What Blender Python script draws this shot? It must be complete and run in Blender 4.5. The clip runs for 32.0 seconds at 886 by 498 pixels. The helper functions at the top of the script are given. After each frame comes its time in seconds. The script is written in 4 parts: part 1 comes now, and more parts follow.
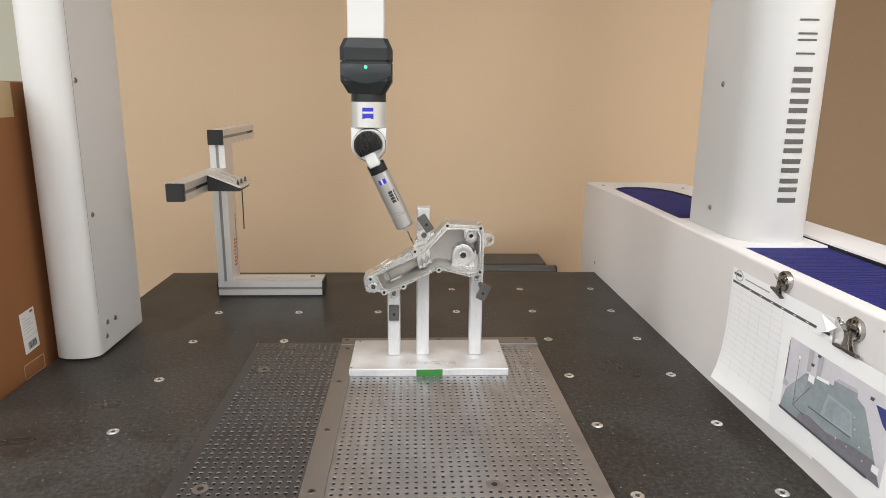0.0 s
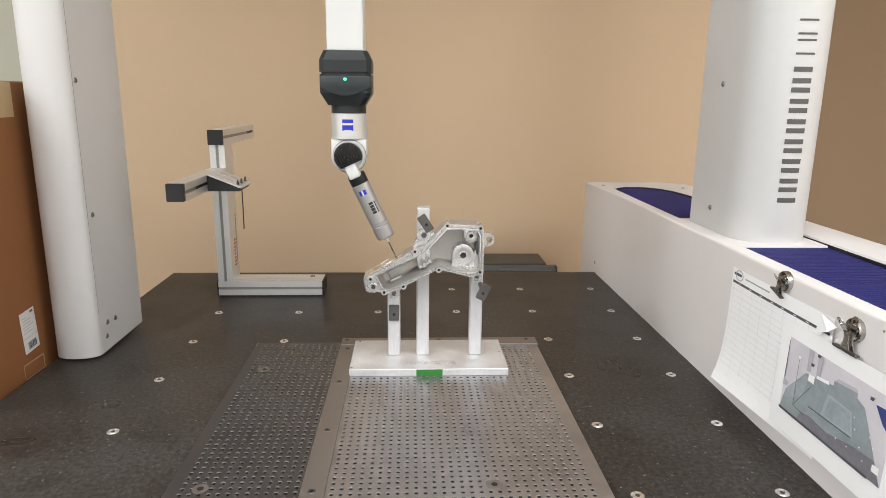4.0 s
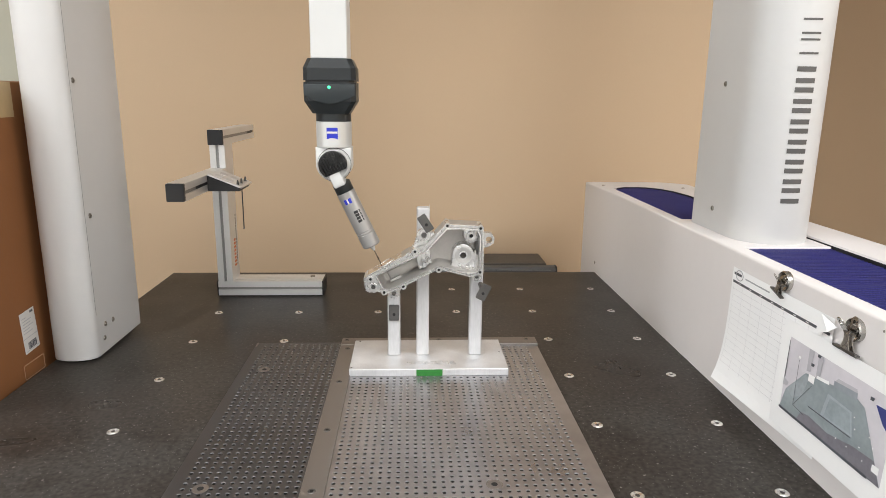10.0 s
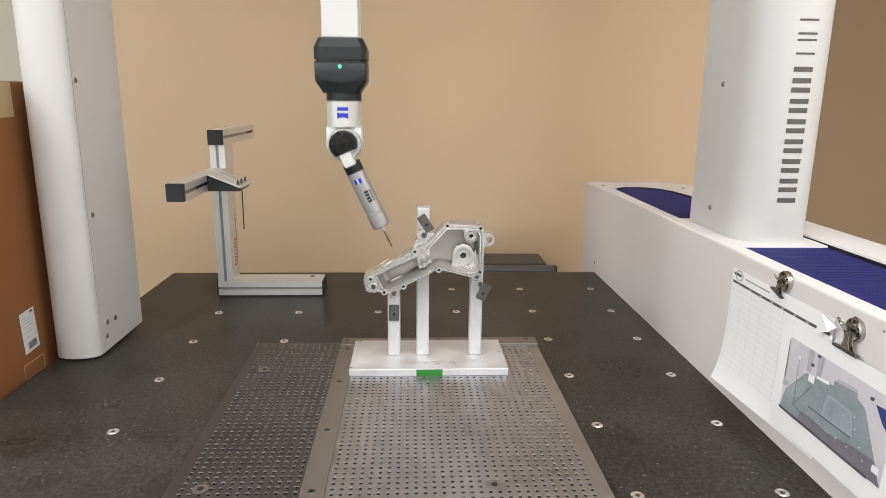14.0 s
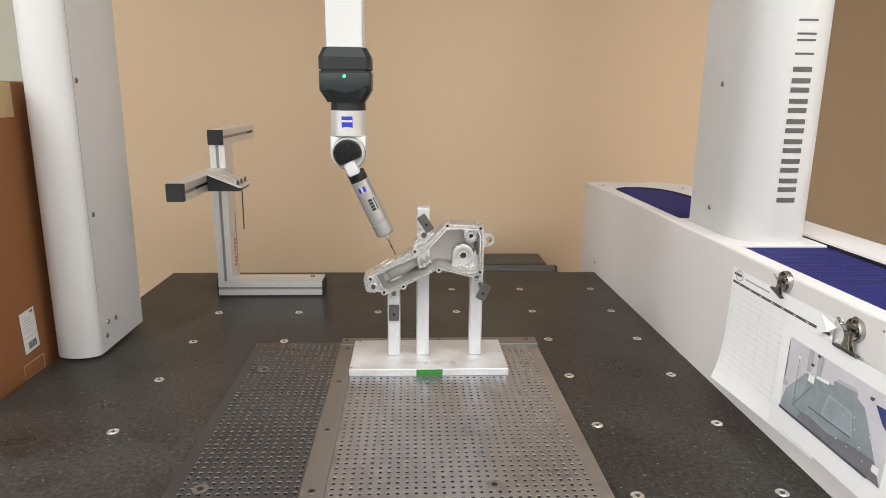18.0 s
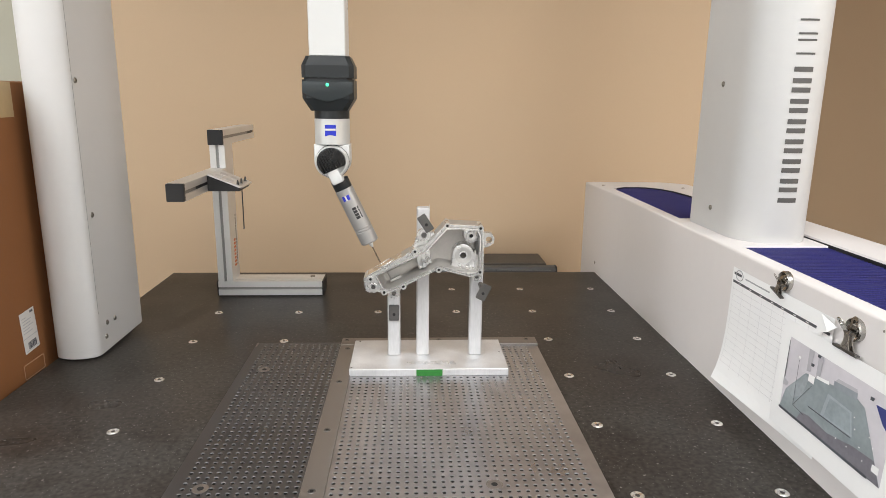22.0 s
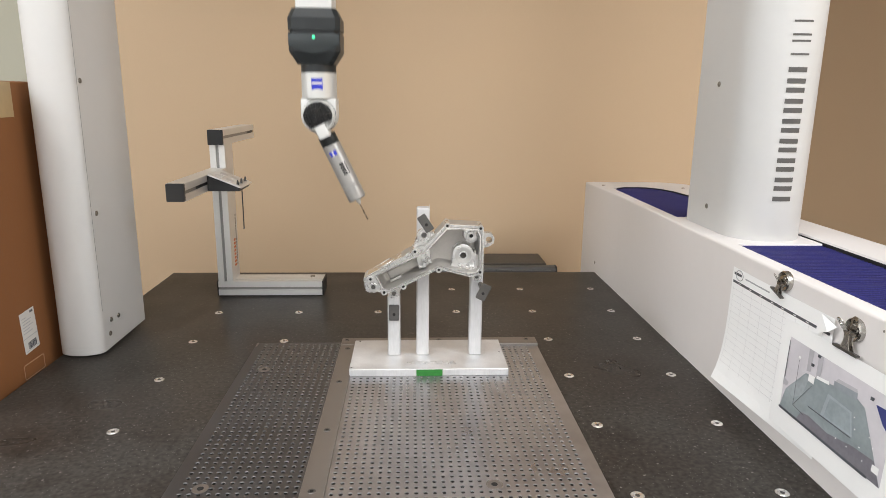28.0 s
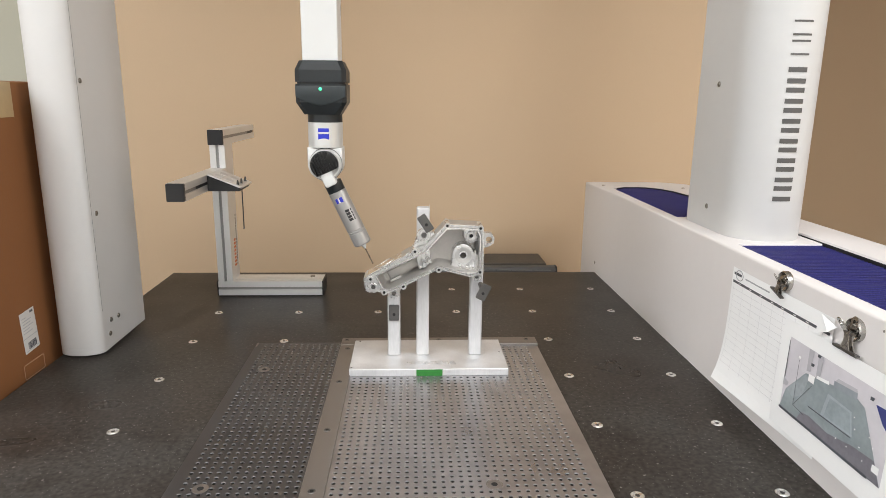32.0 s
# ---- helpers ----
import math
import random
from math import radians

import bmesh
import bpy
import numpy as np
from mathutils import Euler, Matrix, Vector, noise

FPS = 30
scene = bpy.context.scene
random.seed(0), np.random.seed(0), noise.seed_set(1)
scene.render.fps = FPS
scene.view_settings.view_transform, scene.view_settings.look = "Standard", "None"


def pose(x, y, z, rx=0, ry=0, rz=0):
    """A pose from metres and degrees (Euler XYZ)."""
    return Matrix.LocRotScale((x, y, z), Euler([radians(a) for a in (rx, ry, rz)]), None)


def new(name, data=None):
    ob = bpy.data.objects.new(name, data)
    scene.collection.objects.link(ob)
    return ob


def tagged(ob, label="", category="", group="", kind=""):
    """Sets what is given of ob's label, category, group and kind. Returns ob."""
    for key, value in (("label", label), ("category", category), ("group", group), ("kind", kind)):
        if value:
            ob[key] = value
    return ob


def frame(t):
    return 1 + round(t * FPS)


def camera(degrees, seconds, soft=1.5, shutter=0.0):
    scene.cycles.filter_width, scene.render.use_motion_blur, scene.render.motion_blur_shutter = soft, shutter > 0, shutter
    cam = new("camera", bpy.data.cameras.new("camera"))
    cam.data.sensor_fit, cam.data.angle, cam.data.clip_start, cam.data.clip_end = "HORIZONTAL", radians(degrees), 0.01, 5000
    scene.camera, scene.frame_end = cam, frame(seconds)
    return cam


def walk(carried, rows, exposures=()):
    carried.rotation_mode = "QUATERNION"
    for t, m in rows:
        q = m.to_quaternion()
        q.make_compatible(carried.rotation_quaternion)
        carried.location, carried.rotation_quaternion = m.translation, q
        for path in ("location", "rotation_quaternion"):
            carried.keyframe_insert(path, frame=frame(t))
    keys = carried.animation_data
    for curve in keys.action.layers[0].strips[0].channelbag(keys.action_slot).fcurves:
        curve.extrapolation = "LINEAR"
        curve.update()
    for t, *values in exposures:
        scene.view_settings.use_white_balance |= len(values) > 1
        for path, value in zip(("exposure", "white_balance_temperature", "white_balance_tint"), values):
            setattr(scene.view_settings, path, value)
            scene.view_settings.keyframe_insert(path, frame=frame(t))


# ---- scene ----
cam = camera(68.5, 32.0, soft=0.4, shutter=0.5)
EYE = pose(-0.0883, -0.5940, 0.4003, 76.934, -0.640, -2.802)
walk(cam, [(0.0, EYE), (32.0, EYE)])

# ---- world and lights ----
world = bpy.data.worlds.new("world")
scene.world = world
world.use_nodes = True
world.node_tree.nodes["Background"].inputs[0].default_value = (1.0, 1.0, 1.0, 1)
world.node_tree.nodes["Background"].inputs[1].default_value = 0.05
scene.view_settings.exposure = 0.0

FLOOR_Z, CEIL_Z = -0.88, 1.85
WALL_Y = 1.30
LIGHTS = [(-2.75, -1.10, 84.0), (-1.70, -2.40, 40.0), (-0.45, -0.95, 7.0), (0.45, -0.95, 13.0), (0.45, -2.40, 14.0), (2.20, -1.50, 82.0)]
for lx, ly, watts in LIGHTS:
    data = bpy.data.lights.new("unseen_ceiling_lamp", "AREA")
    data.shape, data.size, data.size_y = "RECTANGLE", 0.56, 1.16
    data.energy, data.color = watts, (0.945, 0.985, 1.035)
    lamp = new("unseen_ceiling_lamp", data)
    lamp.matrix_world = pose(lx, ly, CEIL_Z - 0.03)


# ---- materials ----
def nodes_of(name):
    m = bpy.data.materials.new(name)
    m.use_nodes = True
    nt = m.node_tree
    return m, nt, nt.nodes["Principled BSDF"]


def surface(name, colour, rough=0.5, metal=0.0, vary=0.12, scale=12.0, fine=180.0, bump=0.05, stretch=(1, 1, 1), rvary=0.12,
            random_tint=0.0, coat=0.0, depth=0.001):
    """Colour with broad stains and fine grain, uneven gloss and a fine relief."""
    m, nt, b = nodes_of(name)
    L, N = nt.links, nt.nodes
    co = N.new("ShaderNodeTexCoord")
    mp = N.new("ShaderNodeMapping")
    mp.inputs["Scale"].default_value = stretch
    L.new(co.outputs["Object"], mp.inputs["Vector"])
    n1, n2 = N.new("ShaderNodeTexNoise"), N.new("ShaderNodeTexNoise")
    n1.inputs["Scale"].default_value, n1.inputs["Detail"].default_value = scale, 6
    n2.inputs["Scale"].default_value, n2.inputs["Detail"].default_value = fine, 3
    for n in (n1, n2):
        L.new(mp.outputs[0], n.inputs["Vector"])
    mix = N.new("ShaderNodeMath")
    mix.operation = "MULTIPLY_ADD"
    mix.inputs[1].default_value = 0.4
    L.new(n2.outputs["Fac"], mix.inputs[0])
    L.new(n1.outputs["Fac"], mix.inputs[2])
    rng = N.new("ShaderNodeMapRange")
    rng.inputs["From Min"].default_value, rng.inputs["From Max"].default_value = 0.4, 1.0
    rng.inputs["To Min"].default_value, rng.inputs["To Max"].default_value = 1 - vary, 1 + vary
    L.new(mix.outputs[0], rng.inputs["Value"])
    sc = N.new("ShaderNodeVectorMath")
    sc.operation = "SCALE"
    sc.inputs[0].default_value = colour[:3]
    if random_tint:
        info = N.new("ShaderNodeObjectInfo")
        ma = N.new("ShaderNodeMath")
        ma.operation = "MULTIPLY_ADD"
        ma.inputs[1].default_value = random_tint
        L.new(info.outputs["Random"], ma.inputs[0])
        L.new(rng.outputs[0], ma.inputs[2])
        L.new(ma.outputs[0], sc.inputs["Scale"])
    else:
        L.new(rng.outputs[0], sc.inputs["Scale"])
    L.new(sc.outputs[0], b.inputs["Base Color"])
    rr = N.new("ShaderNodeMapRange")
    rr.inputs["From Min"].default_value, rr.inputs["From Max"].default_value = 0.4, 1.0
    rr.inputs["To Min"].default_value, rr.inputs["To Max"].default_value = max(rough - rvary, 0.03), min(rough + rvary, 1)
    L.new(mix.outputs[0], rr.inputs["Value"])
    L.new(rr.outputs[0], b.inputs["Roughness"])
    b.inputs["Metallic"].default_value = metal
    if coat:
        b.inputs["Coat Weight"].default_value, b.inputs["Coat Roughness"].default_value = coat, 0.12
    if bump:
        bp = N.new("ShaderNodeBump")
        bp.inputs["Strength"].default_value, bp.inputs["Distance"].default_value = bump, depth
        L.new(n2.outputs["Fac"], bp.inputs["Height"])
        L.new(bp.outputs[0], b.inputs["Normal"])
    return m


def granite_material():
    """Dark, finely speckled granite with a honed, slightly dusty face."""
    m, nt, b = nodes_of("granite")
    L, N = nt.links, nt.nodes
    co = N.new("ShaderNodeTexCoord")
    grain, cloud, fleck = N.new("ShaderNodeTexNoise"), N.new("ShaderNodeTexNoise"), N.new("ShaderNodeTexVoronoi")
    grain.inputs["Scale"].default_value, grain.inputs["Detail"].default_value = 170, 3
    cloud.inputs["Scale"].default_value, cloud.inputs["Detail"].default_value = 5, 2.5
    fleck.inputs["Scale"].default_value = 230
    for n in (grain, cloud, fleck):
        L.new(co.outputs["Object"], n.inputs["Vector"])
    ramp = N.new("ShaderNodeValToRGB")
    ramp.color_ramp.elements[0].position, ramp.color_ramp.elements[0].color = 0.30, (0.031, 0.0286, 0.0266, 1)
    ramp.color_ramp.elements[1].position, ramp.color_ramp.elements[1].color = 0.72, (0.068, 0.0635, 0.0595, 1)
    L.new(grain.outputs["Fac"], ramp.inputs[0])
    # broad brownish and greenish clouding, and smudges
    tint = N.new("ShaderNodeValToRGB")
    tint.color_ramp.elements[0].position, tint.color_ramp.elements[0].color = 0.36, (0.84, 0.74, 0.66, 1)
    tint.color_ramp.elements[1].position, tint.color_ramp.elements[1].color = 0.66, (1.10, 1.09, 1.04, 1)
    L.new(cloud.outputs["Fac"], tint.inputs[0])
    mul = N.new("ShaderNodeMix")
    mul.data_type, mul.blend_type = "RGBA", "MULTIPLY"
    mul.inputs["Factor"].default_value = 1.0
    L.new(ramp.outputs[0], mul.inputs["A"])
    L.new(tint.outputs[0], mul.inputs["B"])
    # scattered pale dust specks
    lt = N.new("ShaderNodeMath")
    lt.operation, lt.inputs[1].default_value = "LESS_THAN", 0.13
    L.new(fleck.outputs["Distance"], lt.inputs[0])
    sep = N.new("ShaderNodeSeparateColor")
    L.new(fleck.outputs["Color"], sep.inputs[0])
    gt = N.new("ShaderNodeMath")
    gt.operation, gt.inputs[1].default_value = "GREATER_THAN", 0.18
    L.new(sep.outputs[0], gt.inputs[0])
    both = N.new("ShaderNodeMath")
    both.operation = "MULTIPLY"
    L.new(lt.outputs[0], both.inputs[0])
    L.new(gt.outputs[0], both.inputs[1])
    mx = N.new("ShaderNodeMix")
    mx.data_type = "RGBA"
    mx.inputs["B"].default_value = (0.17, 0.165, 0.155, 1)
    L.new(both.outputs[0], mx.inputs["Factor"])
    # fewer, larger pale grains
    grit = N.new("ShaderNodeTexVoronoi")
    grit.inputs["Scale"].default_value = 85
    L.new(co.outputs["Object"], grit.inputs["Vector"])
    near = N.new("ShaderNodeMath")
    near.operation, near.inputs[1].default_value = "LESS_THAN", 0.11
    L.new(grit.outputs["Distance"], near.inputs[0])
    pick = N.new("ShaderNodeSeparateColor")
    L.new(grit.outputs["Color"], pick.inputs[0])
    some = N.new("ShaderNodeMath")
    some.operation, some.inputs[1].default_value = "GREATER_THAN", 0.55
    L.new(pick.outputs[1], some.inputs[0])
    sparse = N.new("ShaderNodeMath")
    sparse.operation = "MULTIPLY"
    L.new(near.outputs[0], sparse.inputs[0])
    L.new(some.outputs[0], sparse.inputs[1])
    # old smudges left by handling
    smudge = N.new("ShaderNodeTexNoise")
    smudge.inputs["Scale"].default_value, smudge.inputs["Detail"].default_value = 13, 3
    L.new(co.outputs["Object"], smudge.inputs["Vector"])
    dirt = N.new("ShaderNodeValToRGB")
    dirt.color_ramp.elements[0].position, dirt.color_ramp.elements[0].color = 0.54, (1, 1, 1, 1)
    dirt.color_ramp.elements[1].position, dirt.color_ramp.elements[1].color = 0.70, (0.74, 0.71, 0.69, 1)
    L.new(smudge.outputs["Fac"], dirt.inputs[0])
    worn = N.new("ShaderNodeMix")
    worn.data_type, worn.blend_type = "RGBA", "MULTIPLY"
    worn.inputs["Factor"].default_value = 1.0
    L.new(mul.outputs["Result"], worn.inputs["A"])
    L.new(dirt.outputs[0], worn.inputs["B"])
    L.new(worn.outputs["Result"], mx.inputs["A"])
    grains = N.new("ShaderNodeMix")
    grains.data_type = "RGBA"
    grains.inputs["B"].default_value = (0.17, 0.155, 0.145, 1)
    L.new(sparse.outputs[0], grains.inputs["Factor"])
    L.new(mx.outputs["Result"], grains.inputs["A"])
    L.new(grains.outputs["Result"], b.inputs["Base Color"])
    rr = N.new("ShaderNodeMapRange")
    rr.inputs["From Min"].default_value, rr.inputs["From Max"].default_value = 0.3, 0.75
    rr.inputs["To Min"].default_value, rr.inputs["To Max"].default_value = 0.26, 0.40
    L.new(cloud.outputs["Fac"], rr.inputs["Value"])
    L.new(rr.outputs[0], b.inputs["Roughness"])
    b.inputs["Specular IOR Level"].default_value = 0.06
    return m


GRANITE = granite_material()
WALL = surface("wall_paint", (0.545, 0.398, 0.258), 0.75, vary=0.03, scale=1.5, fine=160, bump=0.08)
OLIVE_WALL = surface("olive_wall_paint", (0.40, 0.385, 0.305), 0.75, vary=0.03, scale=1.5, fine=160, bump=0.08)
PALE_WALL = surface("pale_wall_paint", (0.74, 0.73, 0.71), 0.8, vary=0.03, scale=1.5, fine=160, bump=0.08)
CEILING = surface("ceiling_paint", (0.72, 0.70, 0.66), 0.9, vary=0.04)
FLOOR = surface("floor_vinyl", (0.36, 0.34, 0.31), 0.5, vary=0.15, scale=4)
WHITE = surface("white_enamel", (0.60, 0.592, 0.578), 0.40, vary=0.025, scale=6, fine=60, bump=0.0, rvary=0.06)
CREAM = surface("cream_housing", (0.735, 0.70, 0.685), 0.45, vary=0.03, scale=5, fine=60, bump=0.0)
RAM_WHITE = surface("ceramic_ram", (0.60, 0.60, 0.585), 0.35, vary=0.02, scale=8, fine=30, bump=0.0)
CHARCOAL = surface("charcoal_plastic", (0.010, 0.013, 0.0145), 0.40, vary=0.10, scale=20, fine=500, bump=0.06)
APRON = surface("apron_plastic", (0.019, 0.025, 0.027), 0.40, vary=0.08, scale=20, fine=500, bump=0.04)
BLACK = surface("black_plastic", (0.012, 0.012, 0.013), 0.45, vary=0.15, scale=30, fine=400, bump=0.06)
JET = surface("glossy_black_plastic", (0.005, 0.005, 0.0055), 0.28, vary=0.15, scale=30, fine=400, bump=0.0)
RUBBER = surface("black_rubber", (0.008, 0.008, 0.008), 0.7, vary=0.2, scale=40)
SILVER = surface("satin_silver", (0.62, 0.62, 0.60), 0.34, 0.45, vary=0.03, scale=6, fine=40, bump=0.0)
PROBE = surface("anodised_probe", (0.36, 0.35, 0.335), 0.36, 0.5, vary=0.04, scale=8, fine=60, bump=0.0)
STEEL = surface("ground_steel", (0.385, 0.378, 0.388), 0.33, 0.86, vary=0.32, scale=7, fine=60, bump=0.0, stretch=(1, 0.6, 1), rvary=0.10)
RAIL = surface("rail_steel", (0.235, 0.212, 0.195), 0.42, 0.7, vary=0.12, scale=14, fine=120, bump=0.0, stretch=(1, 0.1, 1))
DARK_STEEL = surface("dark_panel_steel", (0.110, 0.108, 0.112), 0.38, 0.80, vary=0.20, scale=9, fine=80, bump=0.0)
CLAMP = surface("clamp_steel", (0.145, 0.14, 0.135), 0.45, 0.9, vary=0.15, scale=60, fine=600, bump=0.05)
CHROME = surface("nickel", (0.46, 0.44, 0.41), 0.22, 1.0, vary=0.10, scale=60, bump=0.0)
ZINC = surface("bright_zinc", (0.80, 0.79, 0.77), 0.30, 0.9, vary=0.10, scale=90, bump=0.0)
ETCH = surface("worn_letter_metal", (0.62, 0.615, 0.61), 0.34, 0.7, vary=0.10, scale=90, bump=0.0)
SCREW = surface("screw_steel", (0.30, 0.28, 0.25), 0.35, 1.0, vary=0.15, scale=120, bump=0.0)
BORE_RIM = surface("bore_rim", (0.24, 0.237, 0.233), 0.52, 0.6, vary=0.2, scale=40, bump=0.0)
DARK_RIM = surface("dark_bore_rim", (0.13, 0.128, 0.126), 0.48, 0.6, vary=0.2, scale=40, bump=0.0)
BORE_SHADE = surface("bore_shade", (0.050, 0.047, 0.045), 0.42, 0.8, vary=0.2, bump=0.0)
HOLE_SHADE = surface("hole_shade", (0.010, 0.010, 0.010), 0.7, vary=0.2, bump=0.0)
CAST = surface("cast_aluminium", (0.55, 0.54, 0.52), 0.40, 0.78, vary=0.12, scale=45, fine=420, bump=0.22, rvary=0.14, depth=0.0006)
POCKET = surface("sand_cast_pocket", (0.47, 0.45, 0.425), 0.45, 0.72, vary=0.14, scale=70, fine=500, bump=0.3, rvary=0.12, depth=0.0005)
FLANGE = surface("satin_flange_face", (0.67, 0.665, 0.655), 0.30, 0.88, vary=0.10, scale=90, fine=600, bump=0.08)
MACHINED = surface("machined_aluminium", (0.88, 0.875, 0.86), 0.22, 0.95, vary=0.06, scale=60, fine=700, bump=0.04, stretch=(1, 1, 0.2))
ALU = surface("milled_aluminium", (0.64, 0.635, 0.635), 0.46, 0.45, vary=0.18, scale=26, fine=420, bump=0.10, stretch=(1, 1, 0.2), rvary=0.16)
EXTRUSION = surface("anodised_extrusion", (0.76, 0.755, 0.745), 0.40, 0.72, vary=0.03, scale=6, fine=200, bump=0.0, rvary=0.04)
SLOT = surface("slot_grey", (0.30, 0.295, 0.285), 0.42, 0.6, vary=0.1)
BLUE = surface("logo_blue", (0.012, 0.025, 0.42), 0.4, vary=0.05, bump=0.0)
BELLOWS = surface("blue_bellows", (0.008, 0.008, 0.105), 0.62, vary=0.10, scale=30, fine=500, bump=0.08)
GREEN = surface("green_tape", (0.022, 0.17, 0.025), 0.5, vary=0.10, scale=60)
GREY_INK = surface("grey_ink", (0.085, 0.08, 0.075), 0.5, vary=0.05, bump=0.0)
PALE_INK = surface("pale_ink", (0.70, 0.69, 0.70), 0.8, vary=0.10, bump=0.0)
FAINT_INK = surface("faint_ink", (0.42, 0.42, 0.43), 0.8, vary=0.10, bump=0.0)
MID_INK = surface("mid_ink", (0.10, 0.10, 0.11), 0.7, vary=0.10, bump=0.0)
ORANGE_INK = surface("orange_ink", (0.60, 0.15, 0.04), 0.6, vary=0.15, bump=0.0)
PAPER = surface("office_paper", (0.92, 0.92, 0.915), 0.7, vary=0.02, scale=6, fine=300, bump=0.05)
PHOTO_WALL = surface("photo_pale", (0.68, 0.655, 0.69), 0.45, vary=0.08, scale=25, bump=0.0)
PHOTO_TABLE = surface("photo_slate", (0.30, 0.345, 0.36), 0.42, vary=0.25, scale=20, bump=0.0)
PHOTO_DIM = surface("photo_dim", (0.225, 0.215, 0.245), 0.45, vary=0.3, scale=22, bump=0.0)
PHOTO_EDGE = surface("photo_pale_line", (0.38, 0.43, 0.46), 0.45, vary=0.2, scale=25, bump=0.0)
PHOTO_BLUE = surface("photo_blue", (0.05, 0.06, 0.22), 0.45, vary=0.1, scale=25, bump=0.0)
PHOTO_LIGHT = surface("photo_sheen", (0.32, 0.37, 0.39), 0.42, vary=0.3, scale=25, bump=0.0)
PHOTO_SHEEN = surface("photo_pale_slate", (0.36, 0.40, 0.42), 0.42, vary=0.3, scale=25, bump=0.0)
PHOTO_GREY = surface("photo_grey", (0.50, 0.49, 0.52), 0.45, vary=0.15, scale=25, bump=0.0)
PHOTO_SLATE = surface("photo_dull_slate", (0.30, 0.33, 0.36), 0.42, vary=0.2, scale=25, bump=0.0)
PHOTO_DARK = surface("photo_dark", (0.09, 0.095, 0.11), 0.42, vary=0.3, scale=25, bump=0.0)
CARDBOARD = surface("brown_cardboard", (0.235, 0.092, 0.028), 0.85, vary=0.08, scale=5, fine=240, bump=0.12, stretch=(1, 1, 0.25))
TAPE = surface("parcel_tape", (0.42, 0.30, 0.16), 0.35, vary=0.12, scale=15)
TORN = surface("torn_cardboard", (0.40, 0.23, 0.13), 0.8, vary=0.25, scale=60)
LABEL = surface("shipping_label", (0.62, 0.60, 0.57), 0.6, vary=0.03)
TABLE_DARK = surface("dark_laminate", (0.072, 0.064, 0.056), 0.45, vary=0.12, scale=8)
EDGE_GREY = surface("grey_edge_band", (0.10, 0.10, 0.10), 0.5, vary=0.1)
STYLUS = surface("stylus_carbide", (0.20, 0.15, 0.11), 0.3, 0.9, vary=0.1, scale=90, bump=0.0)
DIFFUSER, _nt, _b = nodes_of("light_diffuser")
_b.inputs["Base Color"].default_value = (0.9, 0.9, 0.88, 1)
_b.inputs["Emission Color"].default_value, _b.inputs["Emission Strength"].default_value = (1.0, 0.93, 0.84, 1), 2.0
RUBY, _nt, _b = nodes_of("ruby_ball")
_b.inputs["Base Color"].default_value, _b.inputs["Roughness"].default_value = (0.10, 0.015, 0.012, 1), 0.25
LED, _nt, _b = nodes_of("green_led")
_b.inputs["Base Color"].default_value = (0.1, 0.5, 0.3, 1)
_b.inputs["Emission Color"].default_value, _b.inputs["Emission Strength"].default_value = (0.03, 0.95, 0.36, 1), 1.3


# ---- mesh helpers ----
def mesh_from(name, bm, mat, smooth=None):
    me = bpy.data.meshes.new(name)
    bmesh.ops.recalc_face_normals(bm, faces=bm.faces)
    bm.to_mesh(me)
    bm.free()
    me.materials.append(mat)
    if smooth:
        me.polygons.foreach_set("use_smooth", [True] * len(me.polygons))
        me.set_sharp_from_angle(angle=radians(smooth))
    return me


def part(name, bm, mat, parent=None, label="", smooth=35, at=None):
    """One bmesh as one mesh object, under a thing or a part; at: its pose in its parent's space."""
    ob = new(name, mesh_from(name, bm, mat, smooth))
    if at is not None:
        ob.matrix_basis = at
    if parent is not None:
        ob.parent = parent
    if label:
        ob["label"] = label
    return ob


def thing(name, label, category, at=None, group="", kind=""):
    ob = new(name)
    ob.empty_display_size = 0.05
    if at is not None:
        ob.matrix_basis = at
    return tagged(ob, label, category, group, kind)


def box(x0, x1, y0, y1, z0, z1, bevel=0.0, seg=2, bm=None, m=None):
    own = bmesh.new()
    mat = Matrix.LocRotScale(((x0 + x1) / 2, (y0 + y1) / 2, (z0 + z1) / 2), None, (x1 - x0, y1 - y0, z1 - z0))
    bmesh.ops.create_cube(own, size=1, matrix=mat)
    if bevel:
        bmesh.ops.bevel(own, geom=own.edges[:], offset=bevel, segments=seg, affect="EDGES", profile=0.5)
    return merge(bm, own, m)


def merge(bm, own, m=None):
    if m is not None:
        bmesh.ops.transform(own, matrix=m, verts=own.verts)
    if bm is None:
        return own
    tmp = bpy.data.meshes.new("tmp")
    own.to_mesh(tmp)
    own.free()
    bm.from_mesh(tmp)
    bpy.data.meshes.remove(tmp)
    return bm


def lathe(profile, seg=32, bm=None, m=None):
    """A body turned round z from (radius, height) pairs; ends are capped."""
    own = bmesh.new()
    rings = []
    for r, z in profile:
        if r < 1e-6:
            rings.append([own.verts.new((0, 0, z))])
        else:
            rings.append([own.verts.new((r * math.cos(2 * math.pi * k / seg), r * math.sin(2 * math.pi * k / seg), z)) for k in range(seg)])
    for a, b in zip(rings, rings[1:]):
        for k in range(seg):
            vs = []
            for v in (a[k % len(a)], a[(k + 1) % len(a)], b[(k + 1) % len(b)], b[k % len(b)]):
                if v not in vs:
                    vs.append(v)
            if len(vs) > 2:
                own.faces.new(vs)
    for r in (rings[0], rings[-1]):
        if len(r) > 2:
            own.faces.new(r)
    return merge(bm, own, m)


